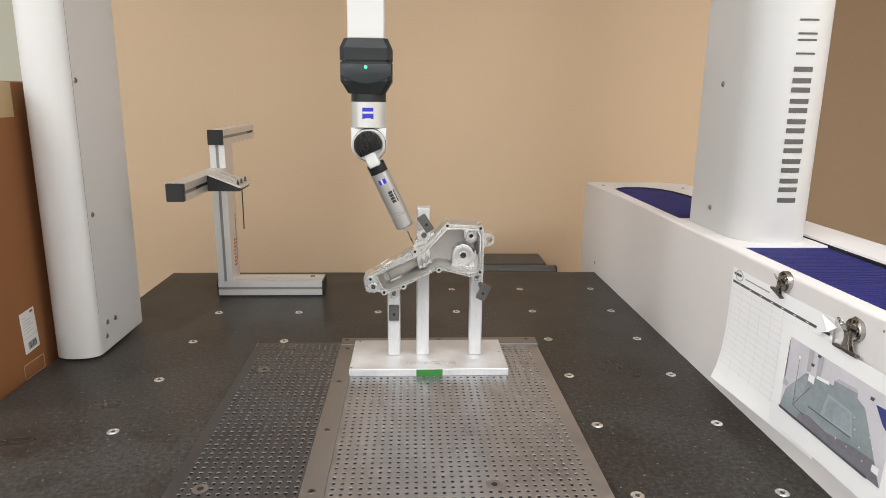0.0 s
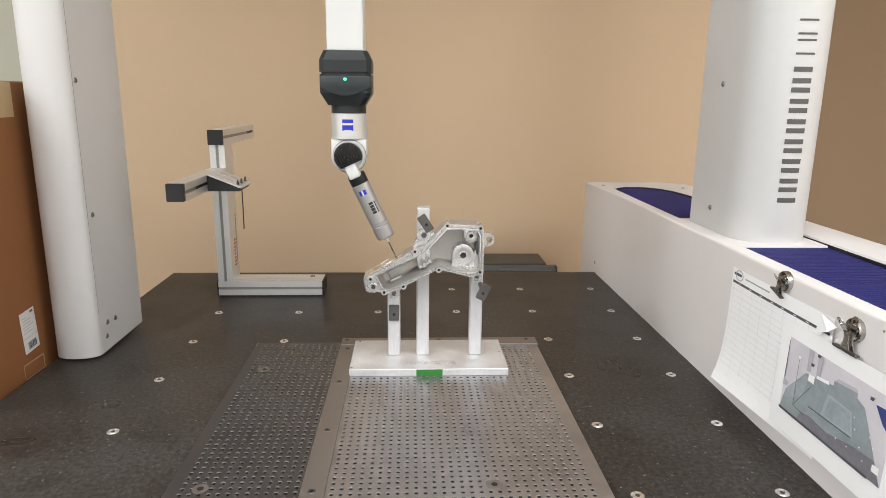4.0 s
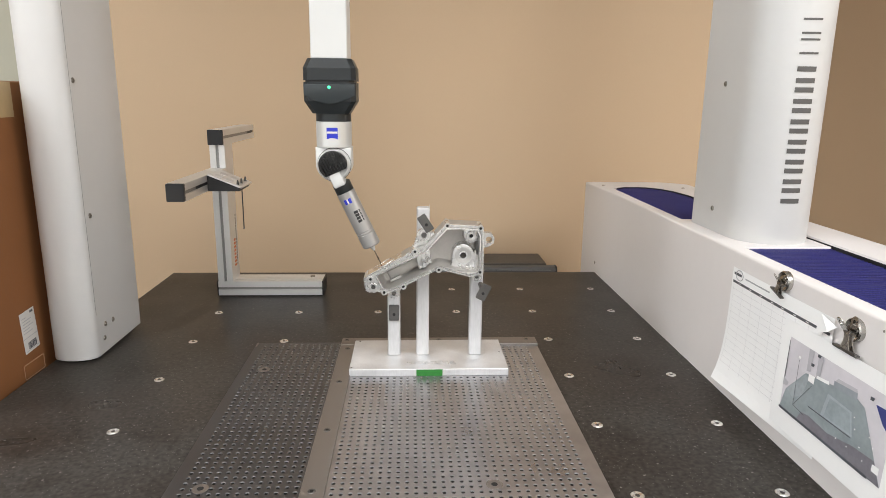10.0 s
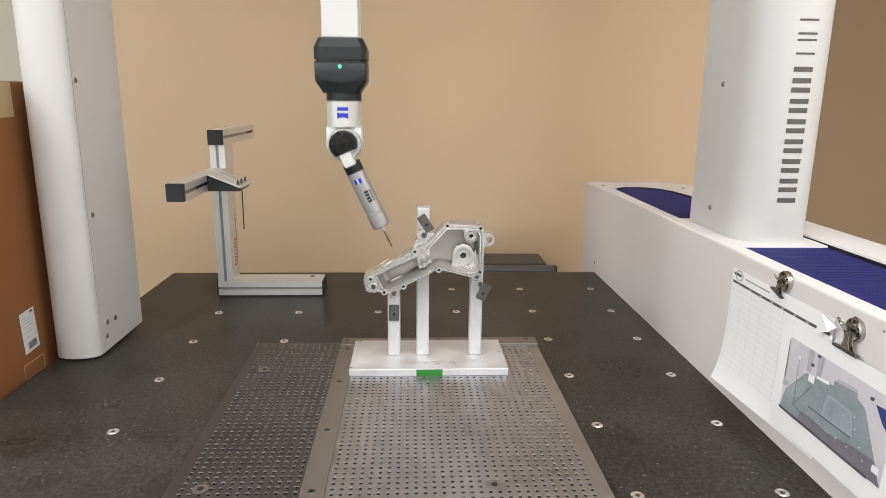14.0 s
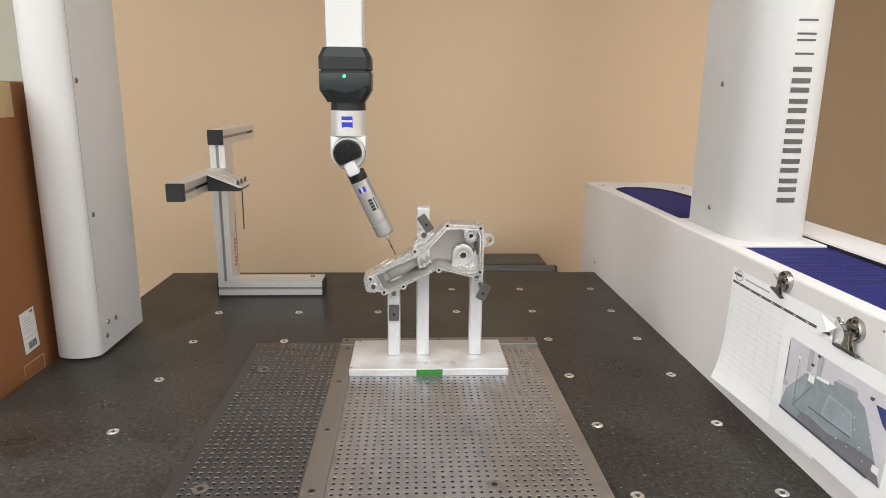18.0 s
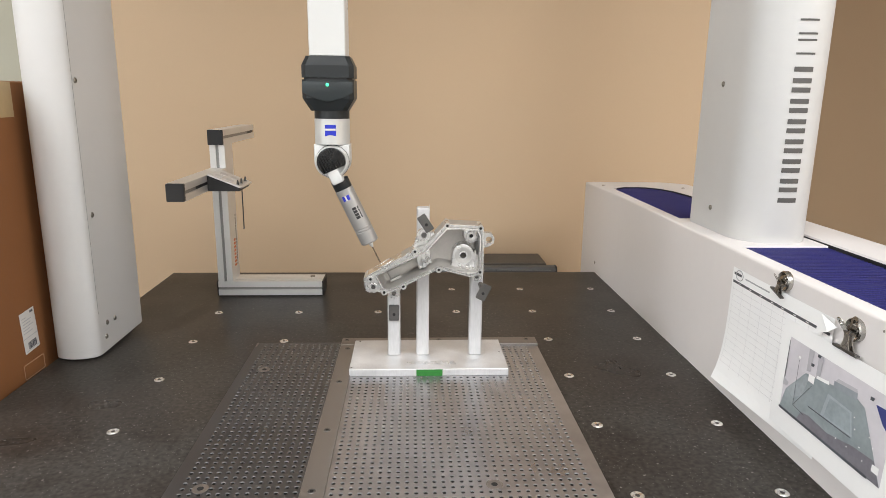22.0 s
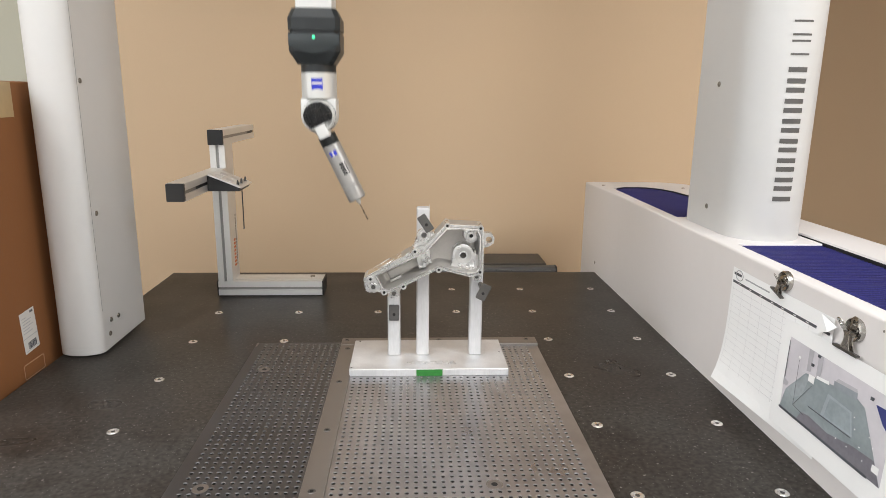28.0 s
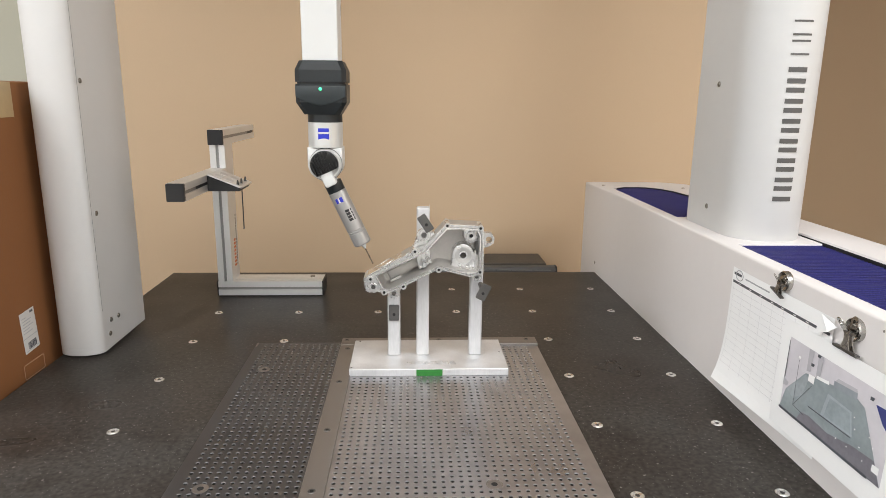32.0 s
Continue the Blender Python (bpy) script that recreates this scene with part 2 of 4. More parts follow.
def along(p, q):
    """A pose at p whose z axis points to q."""
    d = Vector(q) - Vector(p)
    return Matrix.Translation(p) @ d.to_track_quat("Z", "Y").to_matrix().to_4x4()


def rod(p, q, r, seg=12, bm=None, r2=None):
    return lathe([(r, 0), (r if r2 is None else r2, (Vector(q) - Vector(p)).length)], seg, bm, along(p, q))


def prism(poly, a, b, axis="y", bevel=0.0, seg=2, bm=None, m=None):
    """A flat outline pushed from a to b along an axis. Outline pairs: (x, z) for y, (x, y) for z, (y, z) for x."""
    own = bmesh.new()
    put = {"y": lambda u, v, w: (u, w, v), "z": lambda u, v, w: (u, v, w), "x": lambda u, v, w: (w, u, v)}[axis]
    lo = [own.verts.new(put(u, v, a)) for u, v in poly]
    hi = [own.verts.new(put(u, v, b)) for u, v in poly]
    caps = [own.faces.new(lo), own.faces.new(hi[::-1])]
    n = len(poly)
    for k in range(n):
        own.faces.new((lo[k], hi[k], hi[(k + 1) % n], lo[(k + 1) % n]))
    bmesh.ops.recalc_face_normals(own, faces=own.faces)
    if bevel:
        edges = list({e for f in caps for e in f.edges})
        bmesh.ops.bevel(own, geom=edges, offset=bevel, segments=seg, affect="EDGES", profile=0.5)
    return merge(bm, own, m)


def arc(cx, cy, r, a0, a1, n):
    return [(cx + r * math.cos(radians(a0 + (a1 - a0) * k / n)), cy + r * math.sin(radians(a0 + (a1 - a0) * k / n))) for k in range(n + 1)]


def rounded(x0, x1, y0, y1, r, n=5):
    return (arc(x1 - r, y0 + r, r, -90, 0, n) + arc(x1 - r, y1 - r, r, 0, 90, n)
            + arc(x0 + r, y1 - r, r, 90, 180, n) + arc(x0 + r, y0 + r, r, 180, 270, n))


def lettering(words, size, depth=0.0004):
    """Words in the built-in font as a bmesh, lying in the xy plane, centred."""
    cu = bpy.data.curves.new("words", "FONT")
    cu.body, cu.size, cu.extrude, cu.align_x, cu.align_y = words, size, depth, "CENTER", "CENTER"
    ob = new("words", cu)
    me = bpy.data.meshes.new_from_object(ob)
    bpy.data.objects.remove(ob)
    bpy.data.curves.remove(cu)
    bm = bmesh.new()
    bm.from_mesh(me)
    bpy.data.meshes.remove(me)
    return bm


def bars(rects, depth=0.0004, bm=None, m=None):
    """Flat printed bars in the xy plane: (x0, x1, y0, y1)."""
    own = bmesh.new()
    for x0, x1, y0, y1 in rects:
        box(x0, x1, y0, y1, 0, depth, bm=own)
    return merge(bm, own, m)


def screw_mesh(r=0.004, h=0.0022):
    bm = lathe([(r, 0), (r, h * 0.45), (r * 0.85, h * 0.8), (r * 0.45, h), (r * 0.40, h), (r * 0.38, h * 0.45), (0, h * 0.45)], 16)
    return mesh_from("screw", bm, SCREW, 40)


# ---- room ----
def room():
    X0, X1, Y0 = -4.0, 3.30, -3.4
    t, RX, RY = 0.12, 0.965, 3.00
    for name, args, mat, label in (
            ("wall_northwest", (X0 - t, -1.03, WALL_Y, WALL_Y + t, FLOOR_Z, CEIL_Z), OLIVE_WALL, "pale olive grey painted wall"),
            ("wall_north", (-1.03, RX, WALL_Y, WALL_Y + t, FLOOR_Z, CEIL_Z), WALL, "plain tan painted wall behind the machine"),
            ("wall_recess", (RX, X1 + t, RY, RY + t, FLOOR_Z, CEIL_Z), WALL, "plain tan painted wall of an added recess"),
            ("wall_return", (RX - t, RX, WALL_Y + t, RY, FLOOR_Z, CEIL_Z), WALL, "plain tan painted return of the added recess"),
            ("wall_south", (X0 - t, X1 + t, Y0 - t, Y0, FLOOR_Z, CEIL_Z), PALE_WALL, "plain off-white painted wall"),
            ("wall_west", (X0 - t, X0, Y0, WALL_Y, FLOOR_Z, CEIL_Z), PALE_WALL, "plain off-white painted side wall"),
            ("wall_east", (X1, X1 + t, Y0, RY, FLOOR_Z, CEIL_Z), WALL, "plain tan painted side wall"),
            ("floor", (X0, X1, Y0, RY, FLOOR_Z - t, FLOOR_Z), FLOOR, "grey vinyl workshop floor"),
            ("ceiling", (X0, X1, Y0, RY, CEIL_Z, CEIL_Z + t), CEILING, "pale plain ceiling")):
        tagged(part(name, box(*args), mat, smooth=None), label, name.split("_")[0], kind="structure")
    for lx, ly, watts in LIGHTS:
        th = thing("unseen_ceiling_light", "unseen assumed fluorescent ceiling light with a glowing diffuser", "light", pose(lx, ly, CEIL_Z), "ceiling lights")
        part("diffuser", box(-0.28, 0.28, -0.58, 0.58, -0.020, -0.012), DIFFUSER, th)
        fr = box(-0.30, 0.30, -0.60, -0.58, -0.026, 0)
        for a in ((-0.30, 0.30, 0.58, 0.60, -0.026, 0), (-0.30, -0.28, -0.58, 0.58, -0.026, 0), (0.28, 0.30, -0.58, 0.58, -0.026, 0)):
            box(*a, bm=fr)
        part("frame", fr, RAM_WHITE, th)


# ---- granite table ----
GX0, GX1, GY0, GY1 = -0.636, 0.352, -0.48, 0.889


def granite_table():
    th = thing("granite_table", "dark grey granite measuring table with threaded steel inserts", "measuring table", pose(0, 0, 0))
    part("slab", box(GX0, GX1 + 0.30, GY0, GY1, -0.20, 0, 0.0025), GRANITE, th)
    part("support", box(GX0 + 0.06, GX1 + 0.22, GY0 + 0.1, GY1 - 0.1, FLOOR_Z, -0.20, 0.004), TABLE_DARK, th)
    ring = mesh_from("insert", lathe([(0.0072, -0.002), (0.0072, 0.0002), (0.0064, 0.0009), (0.0058, 0.0009), (0.0030, 0.0002), (0, 0.0002)], 20), ZINC, 40)
    bore = mesh_from("bore", lathe([(0.0025, 0.00022), (0.0025, 0.0004), (0, 0.0004)], 14), CLAMP)
    for i in range(6):
        for j in range(-3, 6):
            x, y = (i - 3) * 0.15 + (0, 0, 0, 0, -0.0024, 0.0022)[i], j * 0.15 - 0.004
            if -0.34 < x < 0.13 and y < 0.44:
                continue
            ob = new("insert", ring)
            ob.location, ob.parent = (x, y, 0), th
            hb = new("bore", bore)
            hb.parent = ob
    return th


# ---- perforated fixture plates ----
def perforated(x0, x1, y0, y1, z0, z1, hx0, hy1, nx, ny, pitch, pitch_y, r, lead=1.06):
    """A plate with a square grid of round holes, sunk blind; hx0, hy1: first column and last row."""
    bm = bmesh.new()
    h, hv = pitch / 2, pitch_y / 2
    floor, rc = z0 + 0.0002, r * lead
    ang = [2 * math.pi * (k + 0.5) / 8 for k in range(8)]
    sq = [(h, hv * 0.414), (h * 0.414, hv), (-h * 0.414, hv), (-h, hv * 0.414), (-h, -hv * 0.414), (-h * 0.414, -hv), (h * 0.414, -hv), (h, -hv * 0.414)]
    corner = [(h, hv), (-h, hv), (-h, -hv), (h, -hv)]
    for i in range(nx):
        for j in range(ny):
            cx, cy = hx0 + i * pitch, hy1 - j * pitch_y
            top = [bm.verts.new((cx + rc * math.cos(a), cy + rc * math.sin(a), z1)) for a in ang]
            mid = [bm.verts.new((cx + r * math.cos(a), cy + r * math.sin(a), z1 - 0.0008)) for a in ang]
            low = [bm.verts.new((cx + r * math.cos(a), cy + r * math.sin(a), floor)) for a in ang]
            out = [bm.verts.new((cx + u, cy + v, z1)) for u, v in sq]
            cor = [bm.verts.new((cx + u, cy + v, z1)) for u, v in corner]
            for k in range(8):
                n = (k + 1) % 8
                bm.faces.new((top[k], out[k], out[n], top[n]))
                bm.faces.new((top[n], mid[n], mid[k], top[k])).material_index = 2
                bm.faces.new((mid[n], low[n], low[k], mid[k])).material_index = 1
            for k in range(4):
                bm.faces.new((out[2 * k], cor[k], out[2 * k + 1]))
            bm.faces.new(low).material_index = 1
    gx0, gx1 = hx0 - h, hx0 + (nx - 0.5) * pitch
    gy1, gy0 = hy1 + hv, hy1 - (ny - 0.5) * pitch_y
    for a in ((x0, x1, gy1, y1), (x0, x1, y0, gy0), (x0, gx0, gy0, gy1), (gx1, x1, gy0, gy1)):
        q = [bm.verts.new((x, y, z1)) for x, y in ((a[0], a[2]), (a[1], a[2]), (a[1], a[3]), (a[0], a[3]))]
        bm.faces.new(q)
    for (ax, ay), (bx, by) in (((x0, y0), (x1, y0)), ((x1, y0), (x1, y1)), ((x1, y1), (x0, y1)), ((x0, y1), (x0, y0))):
        bm.faces.new([bm.verts.new(p) for p in ((ax, ay, z0), (bx, by, z0), (bx, by, z1), (ax, ay, z1))])
    bm.faces.new([bm.verts.new((x, y, z0)) for x, y in ((x0, y0), (x0, y1), (x1, y1), (x1, y0))])
    return bm


PZ = 0.005


def plate_screw(parent, x, y, z, r=0.0055):
    bm = lathe([(r, 0), (r, 0.0004), (r * 0.88, 0.0009), (r * 0.5, 0.0009), (r * 0.45, 0.0004), (0, 0.0004)], 20)
    s = part("countersunk_screw", bm, CLAMP, parent, "dark countersunk screw", at=pose(x, y, z - 0.0002))
    part("socket", lathe([(r * 0.50, 0), (r * 0.50, 0.0010), (0, 0.0010)], 6), HOLE_SHADE, s)


def fixture_plates():
    th = thing("perforated_fixture_plate", "ground steel fixture plate with a fine grid of threaded holes", "fixture plate", pose(0, 0, 0))
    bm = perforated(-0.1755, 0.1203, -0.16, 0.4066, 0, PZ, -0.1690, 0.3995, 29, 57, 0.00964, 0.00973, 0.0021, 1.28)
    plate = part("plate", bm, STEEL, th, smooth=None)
    for mat in (BORE_SHADE, BORE_RIM):
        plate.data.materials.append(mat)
    ring = lathe([(0.0088, 0), (0.0088, 0.0005), (0.0082, 0.0005), (0.0080, 0.0001), (0.0077, 0.0005), (0.0032, 0.0005), (0.0029, 0.0001), (0, 0.0001)], 28)
    plug = part("screw_seat", ring, RAIL, plate, "flush round screw seat", at=pose(0.000, 0.0125, PZ))
    part("bore", lathe([(0.0034, 0.0002), (0.0034, 0.0008), (0, 0.0008)], 14), HOLE_SHADE, plug)
    st = box(-0.2010, -0.1757, -0.16, 0.4066, 0, PZ + 0.0025, 0.0006, 1)
    strip = part("side_rail", st, RAIL, th, "brownish ground steel rail along the plate")
    for y in (0.3918, 0.2665, 0.1289, 0.0028, -0.12):
        plate_screw(strip, -0.1890, y, PZ + 0.0025, 0.0042)
    bb = box(-0.2010, 0.1215, 0.4068, 0.4360, 0, PZ + 0.0035, 0.0006, 1)
    bar = part("back_rail", bb, RAIL, th, "ground steel stop rail at the back of the plate")
    for x in (-0.193, -0.041, 0.105):
        plate_screw(bar, x, 0.4260, PZ + 0.0035, 0.0042)
    th2 = thing("dark_perforated_panel", "dark grey perforated steel panel lying on the granite", "fixture plate", pose(0, 0, 0))
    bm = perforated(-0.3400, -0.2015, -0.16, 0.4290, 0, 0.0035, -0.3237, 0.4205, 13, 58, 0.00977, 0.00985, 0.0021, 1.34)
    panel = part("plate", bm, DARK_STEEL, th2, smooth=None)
    for mat in (BORE_SHADE, DARK_RIM):
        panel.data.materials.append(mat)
    part("corner_strip", prism(rounded(-0.3395, -0.3365, 0.4130, 0.4285, 0.0012, 3), 0.0036, 0.0042, "z"), RAIL, th2, "small pale strip at the corner")
    for x, y in ((-0.3053, 0.3197), (-0.3052, 0.0165)):
        rg = lathe([(0.0085, 0), (0.0085, 0.0006), (0.0035, 0.0006), (0.003, 0.0002), (0, 0.0002)], 20)
        plate_ring = part("bush", rg, RAIL, th2, "round bush around a fixing hole", at=pose(x, y, 0.0036))
        part("bore", lathe([(0.0034, 0.0003), (0.0034, 0.0008), (0, 0.0008)], 12), HOLE_SHADE, plate_ring)


# ---- fixture with the casting ----
BZ = 0.0158
POSTS = (-0.1130, -0.0695, 0.0108)
POST_Y0, POST_W = 0.340, 0.0190


def fixture():
    th = thing("clamping_fixture", "milled aluminium fixture, base plate with three square posts, holding the casting", "fixture", pose(0, 0, PZ))
    part("base_plate", box(-0.1770, 0.0555, 0.2885, 0.4060, 0, BZ - PZ, 0.0008, 1), ALU, th)
    tops = (0.112, 0.2445, 0.146)
    for x, top in zip(POSTS, tops):
        bm = box(x - POST_W / 2, x + POST_W / 2, POST_Y0, POST_Y0 + POST_W, BZ - PZ, top - PZ, 0.0018, 1)
        part("post", bm, ALU, th)
    part("post_tip", box(-0.0605, -0.0600, 0.3405, 0.3415, 0.2395, 0.2440), ALU, th)
    # clamp plates, screwed to the posts
    for cx, cy, cz, w, h, turn in ((-0.1127, 0.3375, 0.0858, 0.0150, 0.0240, 0), (-0.0668, 0.3100, 0.2275, 0.0130, 0.0255, 33), (0.0168, 0.3000, 0.1290, 0.0140, 0.0245, -26)):
        m = Matrix.Translation((cx, cy, cz - PZ)) @ pose(0, 0, 0, 0, -turn, 0)
        cl = part("clamp_plate", prism(rounded(-w / 2, w / 2, -h / 2, h / 2, 0.0016, 3), -0.0025, 0.0025, "y", 0.0005, 1), CLAMP, th, "dark steel clamp plate with a socket screw", at=m)
        part("socket", lathe([(0.0022, 0), (0.0022, 0.0006), (0.0014, 0.0006), (0.0014, 0.0002), (0, 0.0002)], 16), HOLE_SHADE, cl, at=pose(0, -0.0025, -0.002, 90, 0, 0))
        if cy < 0.33:
            part("stud", lathe([(0.004, 0), (0.004, POST_Y0 - cy - 0.002)], 12), CLAMP, cl, at=pose(0, 0.0024, 0.0, -90, 0, 0))
    part("tape_tag", box(-0.0795, -0.0415, 0.2880, 0.2884, 0.0005, BZ - PZ - 0.0005), GREEN, th, "green tape tag on the front edge")
    for x, y in ((-0.1690, 0.4012), (-0.1742, 0.2964), (0.0496, 0.3520)):
        part("dowel_hole", lathe([(0.0014, 0), (0.0014, 0.0004), (0, 0.0004)], 10), CLAMP, th, "small dark disc for a dowel hole", at=pose(x, y, BZ - PZ))
    words = lettering("MOTOR TRIGGER", 0.0094, 0.0006)
    bmesh.ops.scale(words, vec=(1, 1.45, 1), verts=words.verts)
    part("raised_lettering", words, ETCH, th, "raised words on the base plate", at=pose(-0.0580, 0.3105, BZ - PZ + 0.0004))


OUTER = [(-0.1528, 0.1509), (-0.0813, 0.1912), (-0.0660, 0.1975), (-0.0418, 0.2246), (-0.0375, 0.2285), (-0.0300, 0.2280), (0.0071, 0.2260),
         (0.0140, 0.2235), (0.0155, 0.2152), (0.0158, 0.1570), (0.0089, 0.1535), (-0.0046, 0.1519), (-0.0438, 0.1622), (-0.0505, 0.1620),
         (-0.0960, 0.1382), (-0.1189, 0.1277), (-0.1290, 0.1280), (-0.1470, 0.1340), (-0.1547, 0.1482)]
INNER = [(-0.1352, 0.1536), (-0.0662, 0.1874), (-0.0365, 0.2205), (-0.0180, 0.2208), (0.0055, 0.2192), (0.0090, 0.2111), (0.0100, 0.1644),
         (0.0065, 0.1590), (-0.0047, 0.1575), (-0.0439, 0.1672), (-0.0502, 0.1668), (-0.1175, 0.1335), (-0.1263, 0.1345)]
CY0, CY1 = 0.2985, 0.3385


def grown(poly, d):
    """The outline, moved outwards by d."""
    n, out = len(poly), []
    area = sum(poly[k][0] * poly[(k + 1) % n][1] - poly[(k + 1) % n][0] * poly[k][1] for k in range(n))
    s = 1 if area > 0 else -1
    for k in range(n):
        a, b, c = (Vector(poly[(k + e) % n]) for e in (-1, 0, 1))
        u, v = (b - a).normalized(), (c - b).normalized()
        n1, n2 = Vector((u.y, -u.x)) * s, Vector((v.y, -v.x)) * s
        w = (n1 + n2).normalized()
        p = b + w * (d / max(w.dot(n1), 0.45))
        out.append((p.x, p.y))
    return out


def shell(outer, inner, y0, y1):
    """A wall between two outlines, from y0 to y1, open in the middle."""
    bm = bmesh.new()
    loops = {}
    for key, poly in (("o", outer), ("i", inner)):
        for y in (y0, y1):
            loops[key, y] = [bm.verts.new((x, y, z)) for x, z in poly]
        a, b = loops[key, y0], loops[key, y1]
        for k in range(len(poly)):
            bm.faces.new((a[k], a[(k + 1) % len(a)], b[(k + 1) % len(a)], b[k]))
    for y in (y0, y1):
        edges = []
        for key in "oi":
            vs = loops[key, y]
            edges += [bm.edges.get((vs[k], vs[(k + 1) % len(vs)])) for k in range(len(vs))]
        bmesh.ops.triangle_fill(bm, use_beauty=True, use_dissolve=False, edges=edges)
    return bm


def loft(levels):
    """The pocket's lining: its outline at several depths, drawn in as it goes back."""
    bm = bmesh.new()
    rings = [[bm.verts.new((x, y, z)) for x, z in grown(INNER, d)] for d, y in levels]
    for a, b in zip(rings, rings[1:]):
        for k in range(len(a)):
            bm.faces.new((a[k], a[(k + 1) % len(a)], b[(k + 1) % len(a)], b[k]))
    return bm


def boss(parent, name, x, z, y0, y1, r, bore, mat=None, deep=0.006, label="", core=None):
    """A round boss that faces the front, with a bore."""
    m = pose(x, y1, z, 90, 0, 0)
    L = y1 - y0
    bm = lathe([(r, 0), (r, L - 0.0006), (r - 0.0006, L), (bore + 0.0006, L), (bore, L - 0.0006), (bore, L - deep), (0, L - deep)], 24)
    ob = part(name, bm, mat or CAST, parent, label, at=m)
    part("bore", lathe([(bore * 0.97, L - deep + 0.0002), (bore * 0.97, L - deep + 0.0008), (0, L - deep + 0.0008)], 18), core or HOLE_SHADE, ob)
    return ob


def casting():
    th = thing("cast_housing", "raw cast aluminium housing with open pocket, clamped in a fixture", "casting", pose(0, 0, 0))
    bm = shell(OUTER, INNER, CY0 + 0.0034, CY1 - 0.005)
    prism(OUTER, CY1 - 0.006, CY1, "y", 0.0012, 2, bm)
    part("body", bm, CAST, th, "rough cast aluminium shell", smooth=25)
    part("sealing_rim", shell(grown(INNER, 0.0022), grown(INNER, 0.0003), CY0, CY0 + 0.0036), MACHINED, th, "bright machined sealing face", smooth=None)
    part("flange_face", shell(grown(OUTER, -0.0004), grown(INNER, 0.0036), CY0 + 0.0012, CY0 + 0.0036), FLANGE, th, "satin machined flange face", smooth=None)
    part("outer_highlight", shell(grown(OUTER, 0.0002), grown(OUTER, -0.0008), CY0 + 0.0008, CY0 + 0.0030), MACHINED, th, "bright bead for the highlight on the outer edge", smooth=None)
    part("pocket_lining", loft([(0.0002, CY0 + 0.0024), (-0.0006, CY0 + 0.010), (-0.0016, CY0 + 0.019), (-0.0030, CY1 - 0.0105), (-0.0050, CY1 - 0.0072), (-0.0078, CY1 - 0.0058)]), POCKET, th, "tapered pocket wall with a rounded foot", smooth=50)
    part("pocket_back", prism(grown(INNER, 0.001), CY1 - 0.0075, CY1 - 0.0064, "y"), POCKET, th, "rough cast back of the pocket", smooth=None)
    # stepped web between the two pockets
    for k, (a, b, dep) in enumerate(((0.0, 0.34, 0.016), (0.34, 0.62, 0.011), (0.62, 1.0, 0.019))):
        p0, p1, q0, q1 = Vector((-0.0800, 0.1800)), Vector((-0.0610, 0.1890)), Vector((-0.0757, 0.1592)), Vector((-0.0578, 0.1682))
        web = [tuple(p0.lerp(p1, a)), tuple(p0.lerp(p1, b)), tuple(q0.lerp(q1, b)), tuple(q0.lerp(q1, a))]
        part("web_step", prism(web, CY0 + dep, CY1 - 0.004, "y", 0.0009, 2), FLANGE, th, "bright stepped web between the pockets")
    # arm pocket: raised floor, sloping foot and an end rib
    part("arm_floor", prism([(-0.1235, 0.1530), (-0.0790, 0.1750), (-0.0750, 0.1610), (-0.1170, 0.1405)], CY1 - 0.0120, CY1 - 0.005, "y", 0.003, 3), POCKET, th, smooth=50)
    part("arm_ledge", prism([(-0.1180, 0.1405), (-0.1020, 0.1485), (-0.1008, 0.1455), (-0.1165, 0.1375)], CY0 + 0.0235, CY1 - 0.006, "y", 0.0008, 2), CAST, th, "bright ledge at the foot of the arm pocket", smooth=30)
    # horseshoe boss with the bearing bore
    shoe = [(0.0092, 0.1815)] + arc(-0.0124, 0.1815, 0.0155, 12, 180, 13) + [(-0.0286, 0.1700), (-0.0300, 0.1648), (-0.0180, 0.1618), (-0.0045, 0.1582), (0.0062, 0.1596), (0.0092, 0.1640)]
    horseshoe = part("bearing_block", prism(shoe, CY0 + 0.013, CY1 - 0.005, "y", 0.0015, 2), FLANGE, th, "machined bearing block")
    ring = lathe([(0.0120, 0), (0.0119, 0.0003), (0.0066, 0.0003), (0.0060, 0.0001), (0, 0.0001)], 28)
    rg = part("bearing_seat", ring, CAST, th, at=pose(-0.0124, CY0 + 0.0132, 0.1805, 90, 0, 0))
    part("bore", lathe([(0.0044, 0.0003), (0.0044, 0.0006), (0.0030, 0.0004), (0, 0.0004)], 10), BORE_SHADE, rg)
    step = shell(arc(-0.0124, 0.1805, 0.0136, 0, 345, 23), arc(-0.0124, 0.1805, 0.0130, 0, 345, 23), CY0 + 0.0124, CY0 + 0.0134)
    part("bearing_step", step, FLANGE, th, smooth=30)
    lobe = arc(-0.0018, 0.2097, 0.0102, 180, 350, 12) + [(0.0092, 0.2120), (0.0058, 0.2188), (-0.0120, 0.2200)]
    part("boss_pad", prism(lobe, CY0 + 0.0105, CY1 - 0.005, "y", 0.0012, 2), FLANGE, th, "machined pad of the boss")
    part("wall_rib", box(0.0040, 0.0062, CY0 + 0.0105, CY1 - 0.005, 0.1640, 0.1880, 0.0006, 1), FLANGE, th)
    boss(th, "pocket_boss", -0.0018, 0.2097, CY0 + 0.008, CY1 - 0.005, 0.0072, 0.0028, FLANGE, 0.003)
